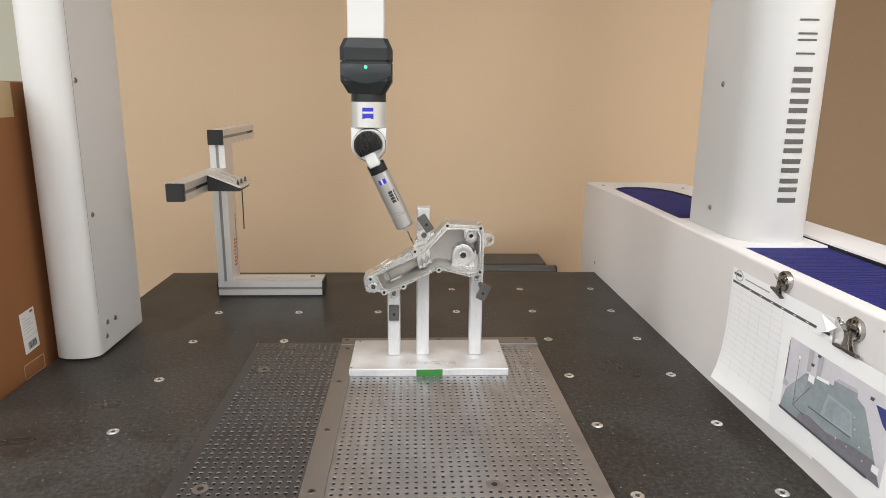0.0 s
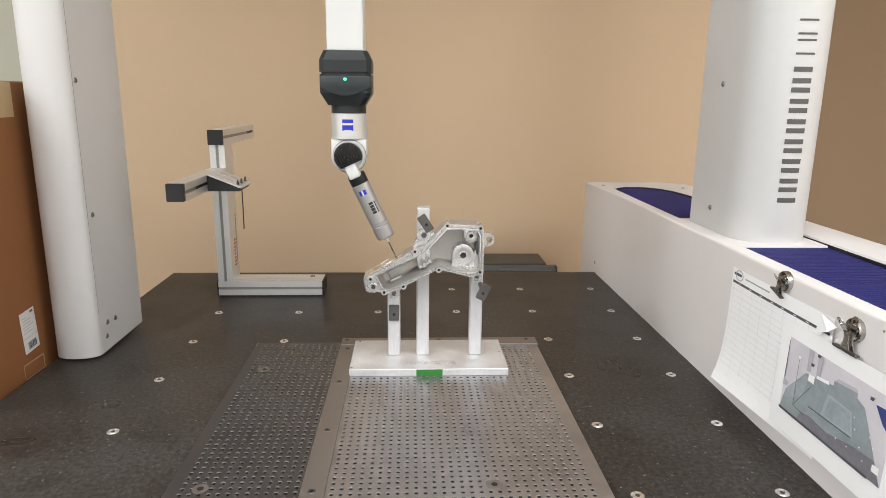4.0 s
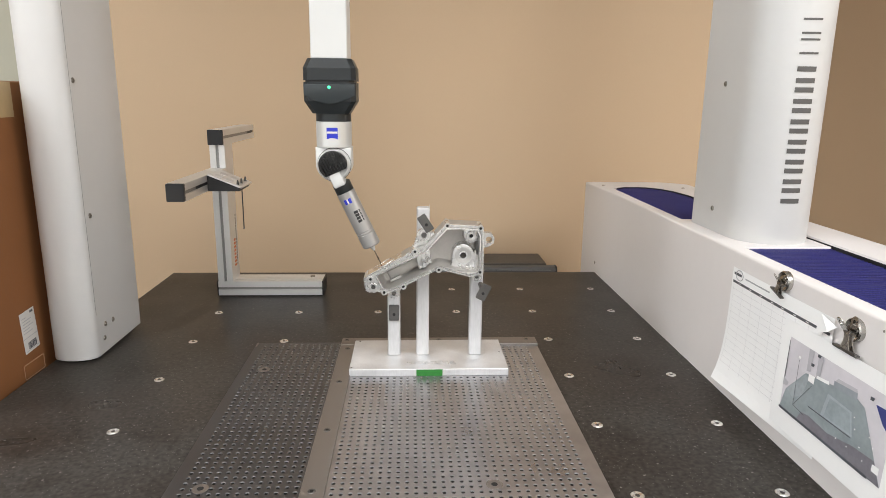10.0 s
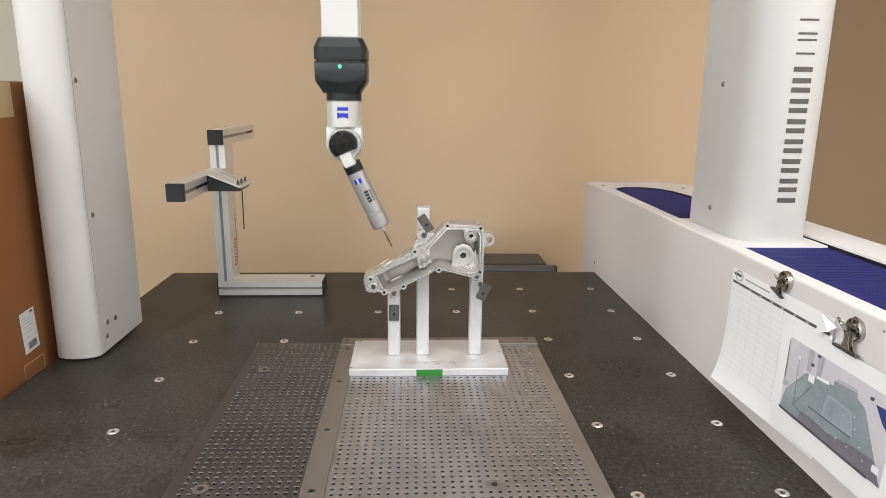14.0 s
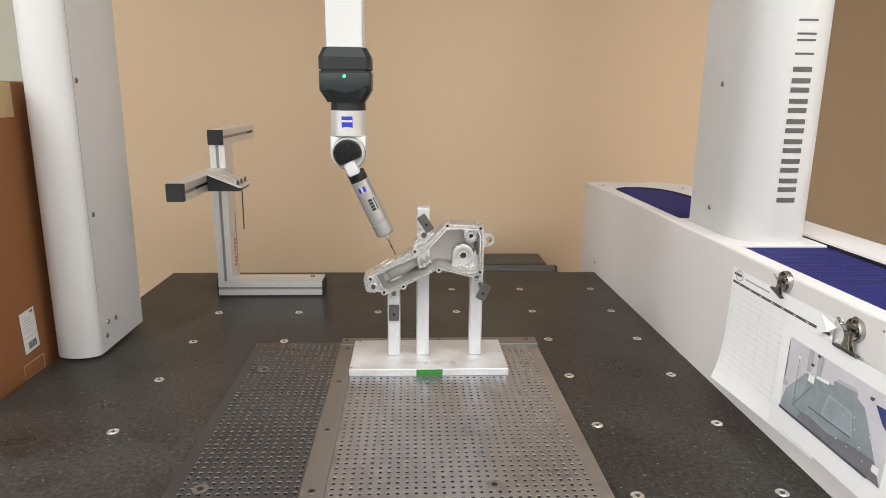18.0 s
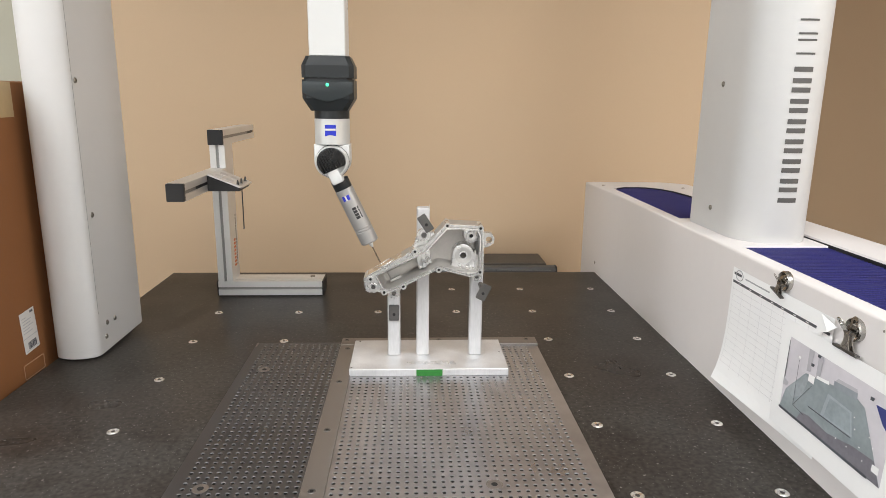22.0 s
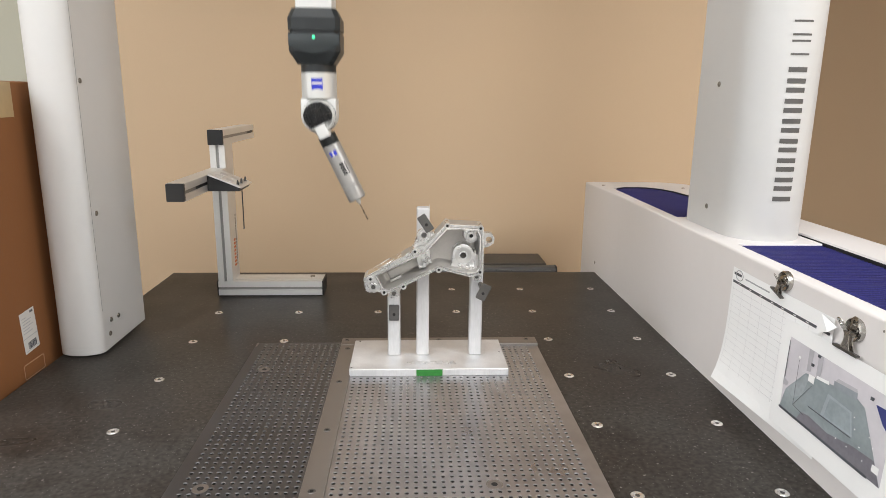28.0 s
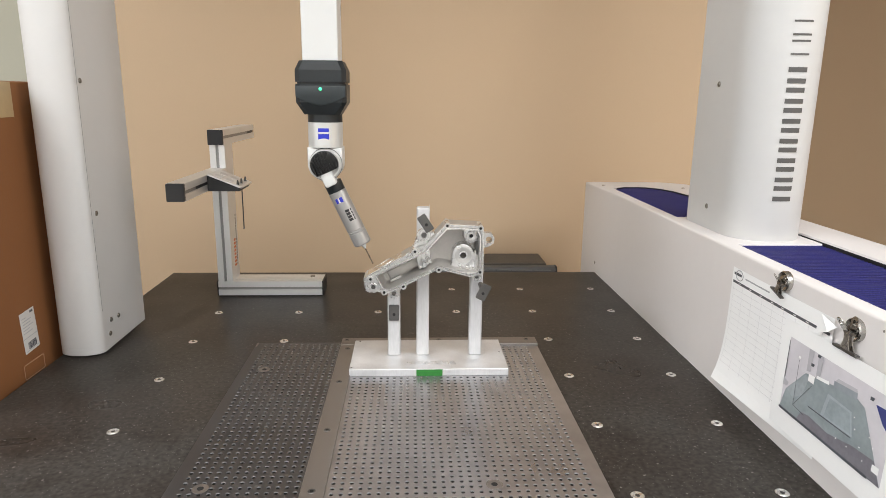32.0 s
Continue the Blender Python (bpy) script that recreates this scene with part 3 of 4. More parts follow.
    for x, z in ((-0.0366, 0.2258), (0.0105, 0.2222), (0.0112, 0.1585), (-0.0478, 0.1622), (-0.0982, 0.1375), (-0.1256, 0.1290), (-0.1449, 0.1484), (-0.0819, 0.1888)):
        boss(th, "screw_boss", x, z, CY0 + 0.0001, CY1 - 0.004, 0.0044, 0.0019, FLANGE, 0.0011)
    # lugs with fixing holes
    for x, z, r, bore, hull in ((-0.1410, 0.1370, 0.0062, 0.0036, [(-0.1550, 0.1475), (-0.1530, 0.1305), (-0.1445, 0.1262), (-0.1345, 0.1285), (-0.1290, 0.1330), (-0.1420, 0.1500)]),
                                (-0.1122, 0.1243, 0.0078, 0.0036, [(-0.1255, 0.1290), (-0.0985, 0.1380), (-0.1050, 0.1220), (-0.1190, 0.1220)]),
                                (0.0076, 0.1497, 0.0074, 0.0036, [(-0.0080, 0.1530), (0.0155, 0.1580), (0.0140, 0.1470), (0.0030, 0.1440)]),
                                (0.0237, 0.2035, 0.0086, 0.0047, [(0.0140, 0.2130), (0.0230, 0.2118), (0.0230, 0.1950), (0.0140, 0.1915)]),
                                (-0.0689, 0.2102, 0.0098, 0.0046, [(-0.0850, 0.1900), (-0.0780, 0.2120), (-0.0600, 0.2150), (-0.0520, 0.2120), (-0.0640, 0.1980)])):
        if x > 0.02:
            ear = [(x - 0.0095, z + 0.0105), (x + 0.0045, z + 0.0092), (x + 0.0084, z + 0.0020), (x + 0.0070, z - 0.0055), (x, z - 0.0100), (x - 0.0095, z - 0.0125)]
            part("ear", shell(ear, arc(x + 0.0004, z, bore, 0, 345, 23), CY0 + 0.012, CY0 + 0.024), FLANGE, th, "pierced fixing ear", smooth=30)
            continue
        lug = boss(th, "lug", x, z, CY0 + (0.0006 if x < -0.14 else 0.010), CY0 + 0.026, r, bore * 0.85, FLANGE, 0.0005 if x < -0.14 else 0.003, core=CLAMP)
        if hull:
            part("gusset", prism(hull, CY0 + (0.0052 if x < -0.14 else 0.0146), CY0 + 0.030, "y", 0.001, 1), FLANGE, th)
    # machined port on the sloping flank, where the probe works
    flank = pose(-0.1235, 0.3185, 0.1672, 0, -29.4, 0)
    pad = part("port_pad", box(-0.030, 0.026, -0.017, 0.017, -0.002, 0.0009, 0.0006, 1), MACHINED, th, "machined flat around the port", at=flank)
    part("port_ring", lathe([(0.0140, 0), (0.0140, 0.0005), (0.0136, 0.0008), (0.0124, 0.0008), (0.0120, 0.0005), (0.0120, 0.0002), (0, 0.0002)], 36), MACHINED, pad, at=pose(0, 0, 0.0009))
    for u in (0.033, 0.045):
        part("flank_rib", box(u, u + 0.006, -0.016, 0.016, -0.002, 0.0012, 0.0006, 1), CAST, th, at=flank)


# ---- stylus rack of aluminium profiles ----
def extrusion(w, d, sides=(0, 1, 2, 3), slot=0.0058, deep=0.011):
    """Outline of a slotted profile, w by d, slots in the middle of the named sides (two on a long side)."""
    def side(n, L):
        if n not in sides:
            return []
        cs = [0.0] if L < 1.5 * min(w, d) else [-L / 4, L / 4]
        out = []
        for c in cs:
            out += [(c - slot / 2, 0), (c - slot / 2, deep), (c + slot / 2, deep), (c + slot / 2, 0)]
        return out
    pts = []
    for u, v in side(0, w):
        pts.append((u, -d / 2 + v))
    for u, v in side(1, d):
        pts.append((w / 2 - v, u))
    for u, v in side(2, w):
        pts.append((-u, d / 2 - v))
    for u, v in side(3, d):
        pts.append((-w / 2 + v, -u))
    c = [(-w / 2, -d / 2), (w / 2, -d / 2), (w / 2, d / 2), (-w / 2, d / 2)]
    k = [0, len(side(0, w)), len(side(0, w)) + len(side(1, d)), len(side(0, w)) + len(side(1, d)) + len(side(2, w))]
    out = []
    for q in range(4):
        end = k[q + 1] if q < 3 else len(pts)
        out += [c[q]] + pts[k[q]:end]
    return out


def stylus_rack():
    th = thing("stylus_rack", "rack of slotted aluminium profiles with black end caps", "rack", pose(0, 0, 0))
    w = 0.029
    foot = prism(extrusion(0.056, w, (2, 3)), -0.4785, -0.2690, "x", 0, 1, None, Matrix.Translation((0, 0.728, 0.0025 + w / 2)))
    part("foot_profile", foot, EXTRUSION, th, "satin aluminium foot profile", smooth=None)
    for x0, x1 in ((-0.4810, -0.4785), (-0.2690, -0.2665)):
        part("end_cap", box(x0, x1, 0.6995, 0.7565, 0.0020, 0.0035 + w, 0.0008, 1), BLACK, th, "black plastic end cap")
    part("foot_pad", box(-0.478, -0.270, 0.702, 0.754, 0.0, 0.0025), RUBBER, th)
    part("foot_screw", lathe([(0.005, 0), (0.005, 0.002), (0.003, 0.003), (0, 0.003)], 14), SCREW, th, at=pose(-0.2930, 0.738, 0.0025 + w))
    up = prism(extrusion(w, 0.056, (0, 2)), 0.0025 + w, 0.3070, "z", 0, 1, None, Matrix.Translation((-0.4632, 0.728, 0)))
    upright = part("upright_profile", up, EXTRUSION, th, "satin aluminium upright profile", smooth=None)
    mark = bars([(0, 0.0130, k * 0.0150, k * 0.0150 + 0.0045) for k in range(4)] + [(0, 0.0130, k * 0.0150 + 0.0075, k * 0.0150 + 0.0120) for k in range(4)], 0.0003)
    part("orange_mark", mark, ORANGE_INK, upright, "orange printed mark", at=Matrix.Translation((-0.4486, 0.7240, 0.058)) @ pose(0, 0, 0, 90, 0, 90))
    mark = bars([(0, 0.0038, k * 0.0056, k * 0.0056 + 0.0040) for k in range(19)], 0.0003)
    part("grey_mark", mark, GREY_INK, upright, "small grey print", at=Matrix.Translation((-0.4486, 0.7425, 0.058)) @ pose(0, 0, 0, 90, 0, 90))
    top = prism(extrusion(w, w, (1, 3)), 0.6960, 0.9450, "y", 0, 1, None, Matrix.Translation((-0.4632, 0, 0.3070 + w / 2)))
    part("top_arm", top, EXTRUSION, th, "satin aluminium arm", smooth=None)
    part("end_cap", prism(rounded(-w / 2, w / 2, -w / 2, w / 2, 0.002, 3), 0.6905, 0.6960, "y", 0.0006, 1, None, Matrix.Translation((-0.4632, 0, 0.3070 + w / 2))), BLACK, th, "black plastic end cap")
    low = prism(extrusion(w, w, (1, 3)), 0.4620, 0.6995, "y", 0, 1, None, Matrix.Translation((-0.4632, 0, 0.2480)))
    part("front_arm", low, EXTRUSION, th, "satin aluminium arm", smooth=None)
    part("end_cap", prism(rounded(-w / 2, w / 2, -w / 2, w / 2, 0.002, 3), 0.4560, 0.4620, "y", 0.0006, 1, None, Matrix.Translation((-0.4632, 0, 0.2480))), BLACK, th, "black plastic end cap")
    for y0, y1, zc, mat, what in ((0.6965, 0.8900, 0.3070 + w / 2, SLOT, "grey"), (0.8902, 0.9440, 0.3070 + w / 2, BLACK, "black"), (0.4625, 0.5200, 0.2480, SLOT, "grey"), (0.5202, 0.6990, 0.2480, BLACK, "black")):
        part("slot_cover_shade", box(-0.4632 + 0.0036, -0.4632 + w / 2 - 0.0020, y0, y1, zc - 0.0028, zc + 0.0028), mat, th, what + " strip in the slot")
    strips = [(-0.4659, -0.4605, 0.7020, 0.7105, 0.0320, 0.3065), (-0.4780, -0.2695, 0.7020, 0.7105, 0.0143, 0.0197)]
    strips += [(-0.4480, -0.2695, y - 0.0027, y + 0.0027, 0.0210, 0.0295) for y in (0.714, 0.742)]
    for s in strips:
        part("slot_cover_shade", box(*s), SLOT, th, "dark grey strip for shade in the slot")
    # holder: black wedge with a tilted tray that carries three styli
    wedge = prism([(-0.4480, 0.2340), (-0.4480, 0.2620), (-0.3930, 0.2400), (-0.3930, 0.2340)], 0.575, 0.650, "y", 0.001, 1)
    part("holder_wedge", wedge, BLACK, th, "black plastic holder")
    m = pose(-0.4480, 0.6125, 0.2625, 0, 21.8, 0)
    tray = part("tray", prism(rounded(0.0, 0.0640, -0.0390, 0.0390, 0.003, 3), 0, 0.003, "z", 0.0006, 1), EXTRUSION, th, "satin aluminium tray with cut-outs", at=m)
    for u, v in ((0.016, -0.020), (0.016, 0.012), (0.036, -0.020), (0.036, 0.012)):
        part("recess", prism(rounded(u - 0.006, u + 0.008, v - 0.009, v + 0.009, 0.004, 3), 0.0031, 0.0036, "z"), ALU, tray, "polished recess")
    for v in (-0.030, -0.004, 0.024):
        h = part("stylus_holder", lathe([(0.0036, -0.007), (0.0036, -0.001), (0.0026, 0.0005), (0.0018, 0.008), (0.0009, 0.011), (0, 0.011)], 16), BLACK, th, "dark stylus holder",
                 at=pose(-0.3965, 0.6125 + v, 0.2425))
        if abs(v + 0.004) < 0.01:
            part("stylus", lathe([(0.0011, -0.081), (0.0011, 0)], 10), BLACK, h, "long thin stylus")
            part("stylus_ball", lathe([(0, -0.0835), (0.0015, -0.0830), (0.0018, -0.0820), (0.0015, -0.081), (0, -0.0805)], 10), CLAMP, h)


# ---- guideway housing with bellows ----
HX0, HX1, HY0, HY1 = 0.350, 0.585, -0.48, 1.022
HTOP = 0.205
BX0, BX1 = 0.3715, 0.5040
MOUTH_Y = 0.735


def guideway():
    th = thing("guideway_housing", "off-white sheet metal guideway housing with a long slot on top", "machine housing", pose(0, 0, 0))
    r = 0.0034
    inner = [(HX0, -0.30)] + arc(HX0 + r, HTOP - r, r, 180, 90, 6) + [(BX0 - 0.001, HTOP), (BX0, HTOP - 0.001), (BX0, -0.30)]
    part("inner_wall", prism(inner, HY0, MOUTH_Y, "y"), CREAM, th, "off-white painted side panel", smooth=40)
    outer = [(BX1, -0.30), (BX1, HTOP - 0.004), (BX1 + 0.003, HTOP + 0.001), (BX1 + 0.012, HTOP + 0.002), (HX1 - 0.012, HTOP + 0.002), (HX1 - 0.002, HTOP - 0.002), (HX1, HTOP - 0.012), (HX1, -0.30)]
    part("outer_wall", prism(outer, HY0, MOUTH_Y, "y"), CREAM, th, "off-white painted outer panel", smooth=40)
    # far end: one moulded cover, rounded at its corners, with the arched mouth of the slot
    mouth = [(BX1, MOUTH_Y), (0.5010, 0.7700), (0.4945, 0.8133), (0.4850, 0.8430), (0.4725, 0.8636), (0.4570, 0.8765), (0.4393, 0.8819), (0.4057, 0.8807), (0.3829, 0.8650), (BX0, 0.8500)]
    plan = ([(BX0, MOUTH_Y), (HX0, MOUTH_Y)] + arc(HX0 + 0.016, HY1 - 0.016, 0.016, 180, 90, 5) + arc(HX1 - 0.07, HY1 - 0.07, 0.07, 90, 0, 6) + [(HX1, MOUTH_Y), (BX1, MOUTH_Y)]
            + mouth[1:])
    bm = prism(plan, -0.30, HTOP, "z")
    edge = [e for e in bm.edges if all(abs(v.co.z - HTOP) < 1e-5 for v in e.verts) and max(v.co.y for v in e.verts) > MOUTH_Y + 0.001
            and (min(v.co.x for v in e.verts) < HX0 + 0.0165 and max(v.co.x for v in e.verts) < BX0 - 0.001 or min(v.co.y for v in e.verts) > 0.94 or min(v.co.x for v in e.verts) > HX1 - 0.03)]
    bmesh.ops.bevel(bm, geom=edge, offset=r, segments=4, affect="EDGES", profile=0.5)
    for v in bm.verts:                                          # the cover falls a little towards its far end
        if v.co.z > 0.15 and v.co.y > 0.90:
            v.co.z -= 0.0060 * min(1.0, (v.co.y - 0.90) / 0.10)
    part("end_cover", bm, CREAM, th, "off-white moulded end cover", smooth=40)
    for x, y in ((0.3640, 0.905), (0.5350, 0.860)):
        part("cover_screw", lathe([(0.004, 0), (0.004, 0.001), (0.002, 0.0016), (0, 0.0016)], 14), CHROME, th, at=pose(x, y, HTOP - 0.0003))
    part("side_screw", lathe([(0.0042, 0), (0.0042, 0.001), (0.002, 0.0016), (0, 0.0016)], 14), SCREW, th, at=pose(HX0 + 0.0005, 0.8870, 0.0230, 0, -90, 0))
    part("side_screw", lathe([(0.0013, 0), (0.0013, 0.0005), (0, 0.0005)], 12), SCREW, th, at=pose(HX0 + 0.0002, -0.0452, 0.1943, 0, -90, 0))
    part("slot_floor", box(BX0, BX1, HY0, HY1 - 0.06, 0.10, 0.150), RUBBER, th)
    lip = [(x - (0.0016 if x > 0.43 else -0.0016 if x < 0.40 else 0), y - 0.0018) for x, y in mouth]
    part("mouth_lip", prism([(x, y - 0.0002) for x, y in mouth[:-1]] + lip[:-1][::-1], 0.150, HTOP - 0.0006, "z"), RUBBER, th, "black rubber lip round the mouth of the slot", smooth=None)
    part("slot_dark_strip", box(BX0 + 0.0002, BX0 + 0.0012, HY0, 0.846, 0.150, HTOP - 0.0015), RUBBER, th, "black strip along the slot")
    part("slot_dark_strip", box(BX1 - 0.0012, BX1 - 0.0002, HY0, MOUTH_Y, 0.150, HTOP - 0.0010), RUBBER, th, "black strip along the slot")
    return th


def bellows(name_label, y0, y1, zc):
    """Pleated cover, one fold every 7 mm, with toothed outer ends."""
    x0, x1 = BX0 + 0.0014, BX1 - 0.0060
    bm = bmesh.new()
    n = int((y1 - y0) / 0.0072)
    fold = (y1 - y0) / n
    rows = []
    for k in range(n):
        for part_of, drop, out in ((0.0, 0.0004, 0.0024), (0.30, 0.0, 0.0030), (0.66, 0.0005, 0.0024), (0.84, 0.0055, -0.0010)):
            z, tooth = zc + 0.0030 - drop, x1 + out
            sag = [(x0, zc - 0.03), (x0, z), (tooth, z), (tooth, zc - 0.03)]
            rows.append([bm.verts.new((x, y0 + fold * (k + part_of), zz)) for x, zz in sag])
    for a, b in zip(rows, rows[1:]):
        for k in range(3):
            bm.faces.new((a[k], a[k + 1], b[k + 1], b[k]))
    ob = part("bellows", bm, BELLOWS, smooth=None)
    return tagged(ob, name_label, "bellows")


# ---- moving bridge ----
def column_outline(x_in, x_out, y_nose, y_flat, y_back, n=16):
    """Plan of a column cover: flat inner face, a bull-nosed front."""
    cx, a, b = (x_in + x_out) / 2, abs(x_in - x_out) / 2, y_flat - y_nose
    s = 1 if x_in > x_out else -1
    nose = [(cx + s * a * math.cos(radians(-t)), y_flat - b * abs(math.sin(radians(t))) ** 0.9) for t in np.linspace(0, 180, n + 1)]
    return nose + [(x_out, y_back), (x_in, y_back)]


def column(parent, name, plan, z0, z1, label):
    return part(name, prism(plan, z0, z1, "z", 0.0015, 2), WHITE, parent, label, smooth=30)


def bridge():
    th = thing("measuring_bridge", "white painted moving bridge of a coordinate measuring machine", "machine bridge", pose(0, 0, 0))
    lc = column(th, "left_column", column_outline(-0.5680, -0.6350, 0.3650, 0.3860, 0.5375), 0.0035, 1.18, "white column cover with a rounded front")
    part("column_seam", box(-0.5682, -0.5677, 0.3847, 0.38505, 0.0700, 1.18), SLOT, lc, "thin grey panel seam")
    part("air_bearing", box(-0.630, -0.580, 0.40, 0.52, 0.0, 0.0040), RUBBER, lc)
    scr = screw_mesh()
    for y, z in ((0.3935, 0.4190), (0.3995, 0.2225), (0.4095, 0.0485), (0.4360, 0.0466), (0.4025, 0.0276)):
        ob = new("cover_screw", scr)
        ob.parent, ob.matrix_basis = lc, pose(-0.5681, y, z, 0, 90, 0)
    rc = column(th, "right_column", column_outline(0.3820, 0.4960, 0.2860, 0.3480, 0.4640), 0.2025, 1.18, "white column cover with a rounded front and grey lettering")
    for z in (0.4255, 0.2380):
        ob = new("cover_screw", scr)
        ob.parent, ob.matrix_basis = rc, pose(0.3819, 0.3935, z, 0, -90, 0)
    part("carriage_plate", box(0.3735, 0.5010, 0.2740, 0.4900, 0.1995, 0.2030, 0.0008, 1), CREAM, th, "off-white carriage plate")
    part("crossbeam", box(-0.6420, 0.4960, 0.3950, 0.5300, 1.180, 1.360, 0.012, 3), WHITE, th, "white crossbeam")
    part("carriage", box(-0.300, -0.080, 0.268, 0.3950, 1.190, 1.350, 0.010, 2), WHITE, th)
    # grey product marking, drawn as plain upright shapes that follow the curved front
    z = 0.2625
    cx, a, b = 0.4390, 0.0570, 0.0620
    for k in range(9):
        bold = k < 7
        h, s = (0.0215, 0.0066) if bold else (0.0200, 0.0026)
        if k == 7:
            z += 0.010
        for v0, v1 in ((0.0, s), (h - s, h)):
            bm = bmesh.new()
            q = []
            for i in range(7):
                x = 0.4258 + 0.0262 * i / 6
                y = 0.3480 - b * abs(math.sin(math.acos((cx - x) / a))) ** 0.9 - 0.0005
                q.append((bm.verts.new((x, y, z + v0)), bm.verts.new((x, y, z + v1))))
            for p, r in zip(q, q[1:]):
                bm.faces.new((p[0], r[0], r[1], p[1]))
            part("marking_bar", bm, GREY_INK, rc, "plain dark grey bar of the marking")
        z += h + 0.0056
    return th


# ---- probe head on its ram ----
def frustum(w0, d0, z0, w1, d1, z1, c=0.006, bm=None):
    own = bmesh.new()
    lo = [own.verts.new((x, y, z0)) for x, y in octagon(w0, d0, c)]
    hi = [own.verts.new((x, y, z1)) for x, y in octagon(w1, d1, c)]
    own.faces.new(lo), own.faces.new(hi)
    for k in range(8):
        own.faces.new((lo[k], lo[(k + 1) % 8], hi[(k + 1) % 8], hi[k]))
    return merge(bm, own)


def octagon(w, d, c):
    return [(w - c, -d), (w, -d + c), (w, d - c), (w - c, d), (-w + c, d), (-w, d - c), (-w, -d + c), (-w + c, -d)]


def probe_arm():
    th = thing("probe_arm", "white ram with a charcoal swivel head and a silver scanning probe", "probe head", pose(-0.1935, 0.3185, 0.3107))
    part("ram", box(-0.0248, 0.0224, -0.0260, 0.0260, 0.1365, 1.080, 0.0012, 1), RAM_WHITE, th, "smooth white ram")
    hd = frustum(0.0284, 0.0270, 0.1370, 0.0340, 0.0302, 0.1250, 0.006)
    upper = part("upper_housing", frustum(0.0340, 0.0302, 0.1250, 0.0340, 0.0302, 0.1095, 0.006, hd), CHARCOAL, th, "charcoal plastic housing", smooth=None, at=pose(-0.0014, 0, 0))
    part("joint_gap", frustum(0.0316, 0.0280, 0.1096, 0.0316, 0.0280, 0.1068, 0.006), BLACK, th, smooth=None, at=pose(-0.0014, 0, 0))
    lo = frustum(0.0338, 0.0302, 0.1070, 0.0338, 0.0302, 0.0830, 0.006)
    lower = part("lower_housing", frustum(0.0338, 0.0302, 0.0830, 0.0240, 0.0250, 0.0670, 0.006, lo), CHARCOAL, th, "charcoal plastic housing", smooth=None, at=pose(-0.0014, 0, 0))
    # curved front apron
    ap = [(-0.0330, 0.1045), (0.0330, 0.1045)] + [(0.0330 * u, 0.0905 - 0.0115 * (1 - abs(u) ** 1.5)) for u in np.linspace(1, -1, 21)]
    part("apron", prism(ap, -0.0318, -0.0296, "y", 0.0008, 2), APRON, lower, smooth=30)
    part("led", lathe([(0.0022, 0), (0.0022, 0.0008), (0.0014, 0.0014), (0, 0.0016)], 16), LED, lower, "glowing green indicator light", at=pose(0.0, -0.0317, 0.1005, 90, 0, 0))
    for x in (-0.026, 0.026):
        part("housing_screw", lathe([(0.0020, 0), (0.0020, 0.0004), (0, 0.0004)], 12), RUBBER, lower, at=pose(x, -0.0276, 0.0795, 62, 0, 0))
    part("neck", lathe([(0.0236, 0.0565), (0.0236, 0.0690)], 40), CHARCOAL, th, "dark collar")
    cyl = part("swivel_cylinder", lathe([(0.0232, 0.0222), (0.0238, 0.0228), (0.0238, 0.0560), (0.0232, 0.0566)], 48), SILVER, th, "satin silver swivel cylinder")
    # maker's mark as a plain blue shape with a pale band, wrapped on the cylinder
    for name, z0, z1, mat, rr, a in (("maker_mark", 0.0335, 0.0488, BLUE, 0.02388, 18), ("mark_band", 0.0412, 0.0438, LABEL, 0.02400, 17)):
        bm = bmesh.new()
        v = []
        for k in range(9):
            t = radians(-90 - a + 2 * a * k / 8)
            dip = 0.0016 * (1 - ((k - 4) / 4) ** 2) if mat is BLUE else 0
            v.append((bm.verts.new((rr * math.cos(t), rr * math.sin(t), z0 + dip)), bm.verts.new((rr * math.cos(t), rr * math.sin(t), z1))))
        for p, q in zip(v, v[1:]):
            bm.faces.new((p[0], q[0], q[1], p[1]))
        part(name, bm, mat, cyl, "plain blue maker's mark" if mat is BLUE else "pale band")
    # joint: a white forked shell with a finned black cap
    shell_plan = [(-0.0238, 0.0222), (0.0238, 0.0222), (0.0240, 0.0000)] + [(0.0240 * math.cos(radians(t)), 0.0240 * math.sin(radians(t)) * 0.98) for t in range(-10, -60, -10)] + [(0.0060, -0.0230), (-0.0060, -0.0235)] + [(0.0240 * math.cos(radians(t)), 0.0240 * math.sin(radians(t)) * 0.98) for t in range(-120, -180, -10)] + [(-0.0240, 0.0)]
    joint = part("joint_shell", prism(shell_plan, -0.0170, 0.0200, "y", 0.003, 3), RAM_WHITE, th, "glossy white joint shell", smooth=40)
    part("joint_ring", lathe([(0.0215, 0.0), (0.0215, 0.0035), (0.0200, 0.0050), (0.0190, 0.0050), (0.0190, 0.0)], 40), SILVER, joint, "silver ring", at=pose(0.0005, -0.0168, -0.0005, 90, 0, 0))
    cap_at = pose(-0.0008, -0.0170, -0.0005, 90, 0, 0) @ pose(0, 0, 0, 0, 0, 24.5)
    cut = [(0.0188 * math.cos(radians(t)), 0.0188 * math.sin(radians(t))) for t in range(-38, 219, 8)]
    cap = part("joint_cap", prism(cut, 0, 0.0080, "z", 0.0012, 2), JET, th, "black cap with cooling fins", at=cap_at)
    part("joint_gap_shade", shell(arc(0.0012, -0.0005, 0.0228, 0, 345, 30), arc(0.0012, -0.0005, 0.0222, 0, 345, 30), -0.0174, -0.0168), BLACK, joint, "black circle for the shaded gap round the ring", smooth=40)
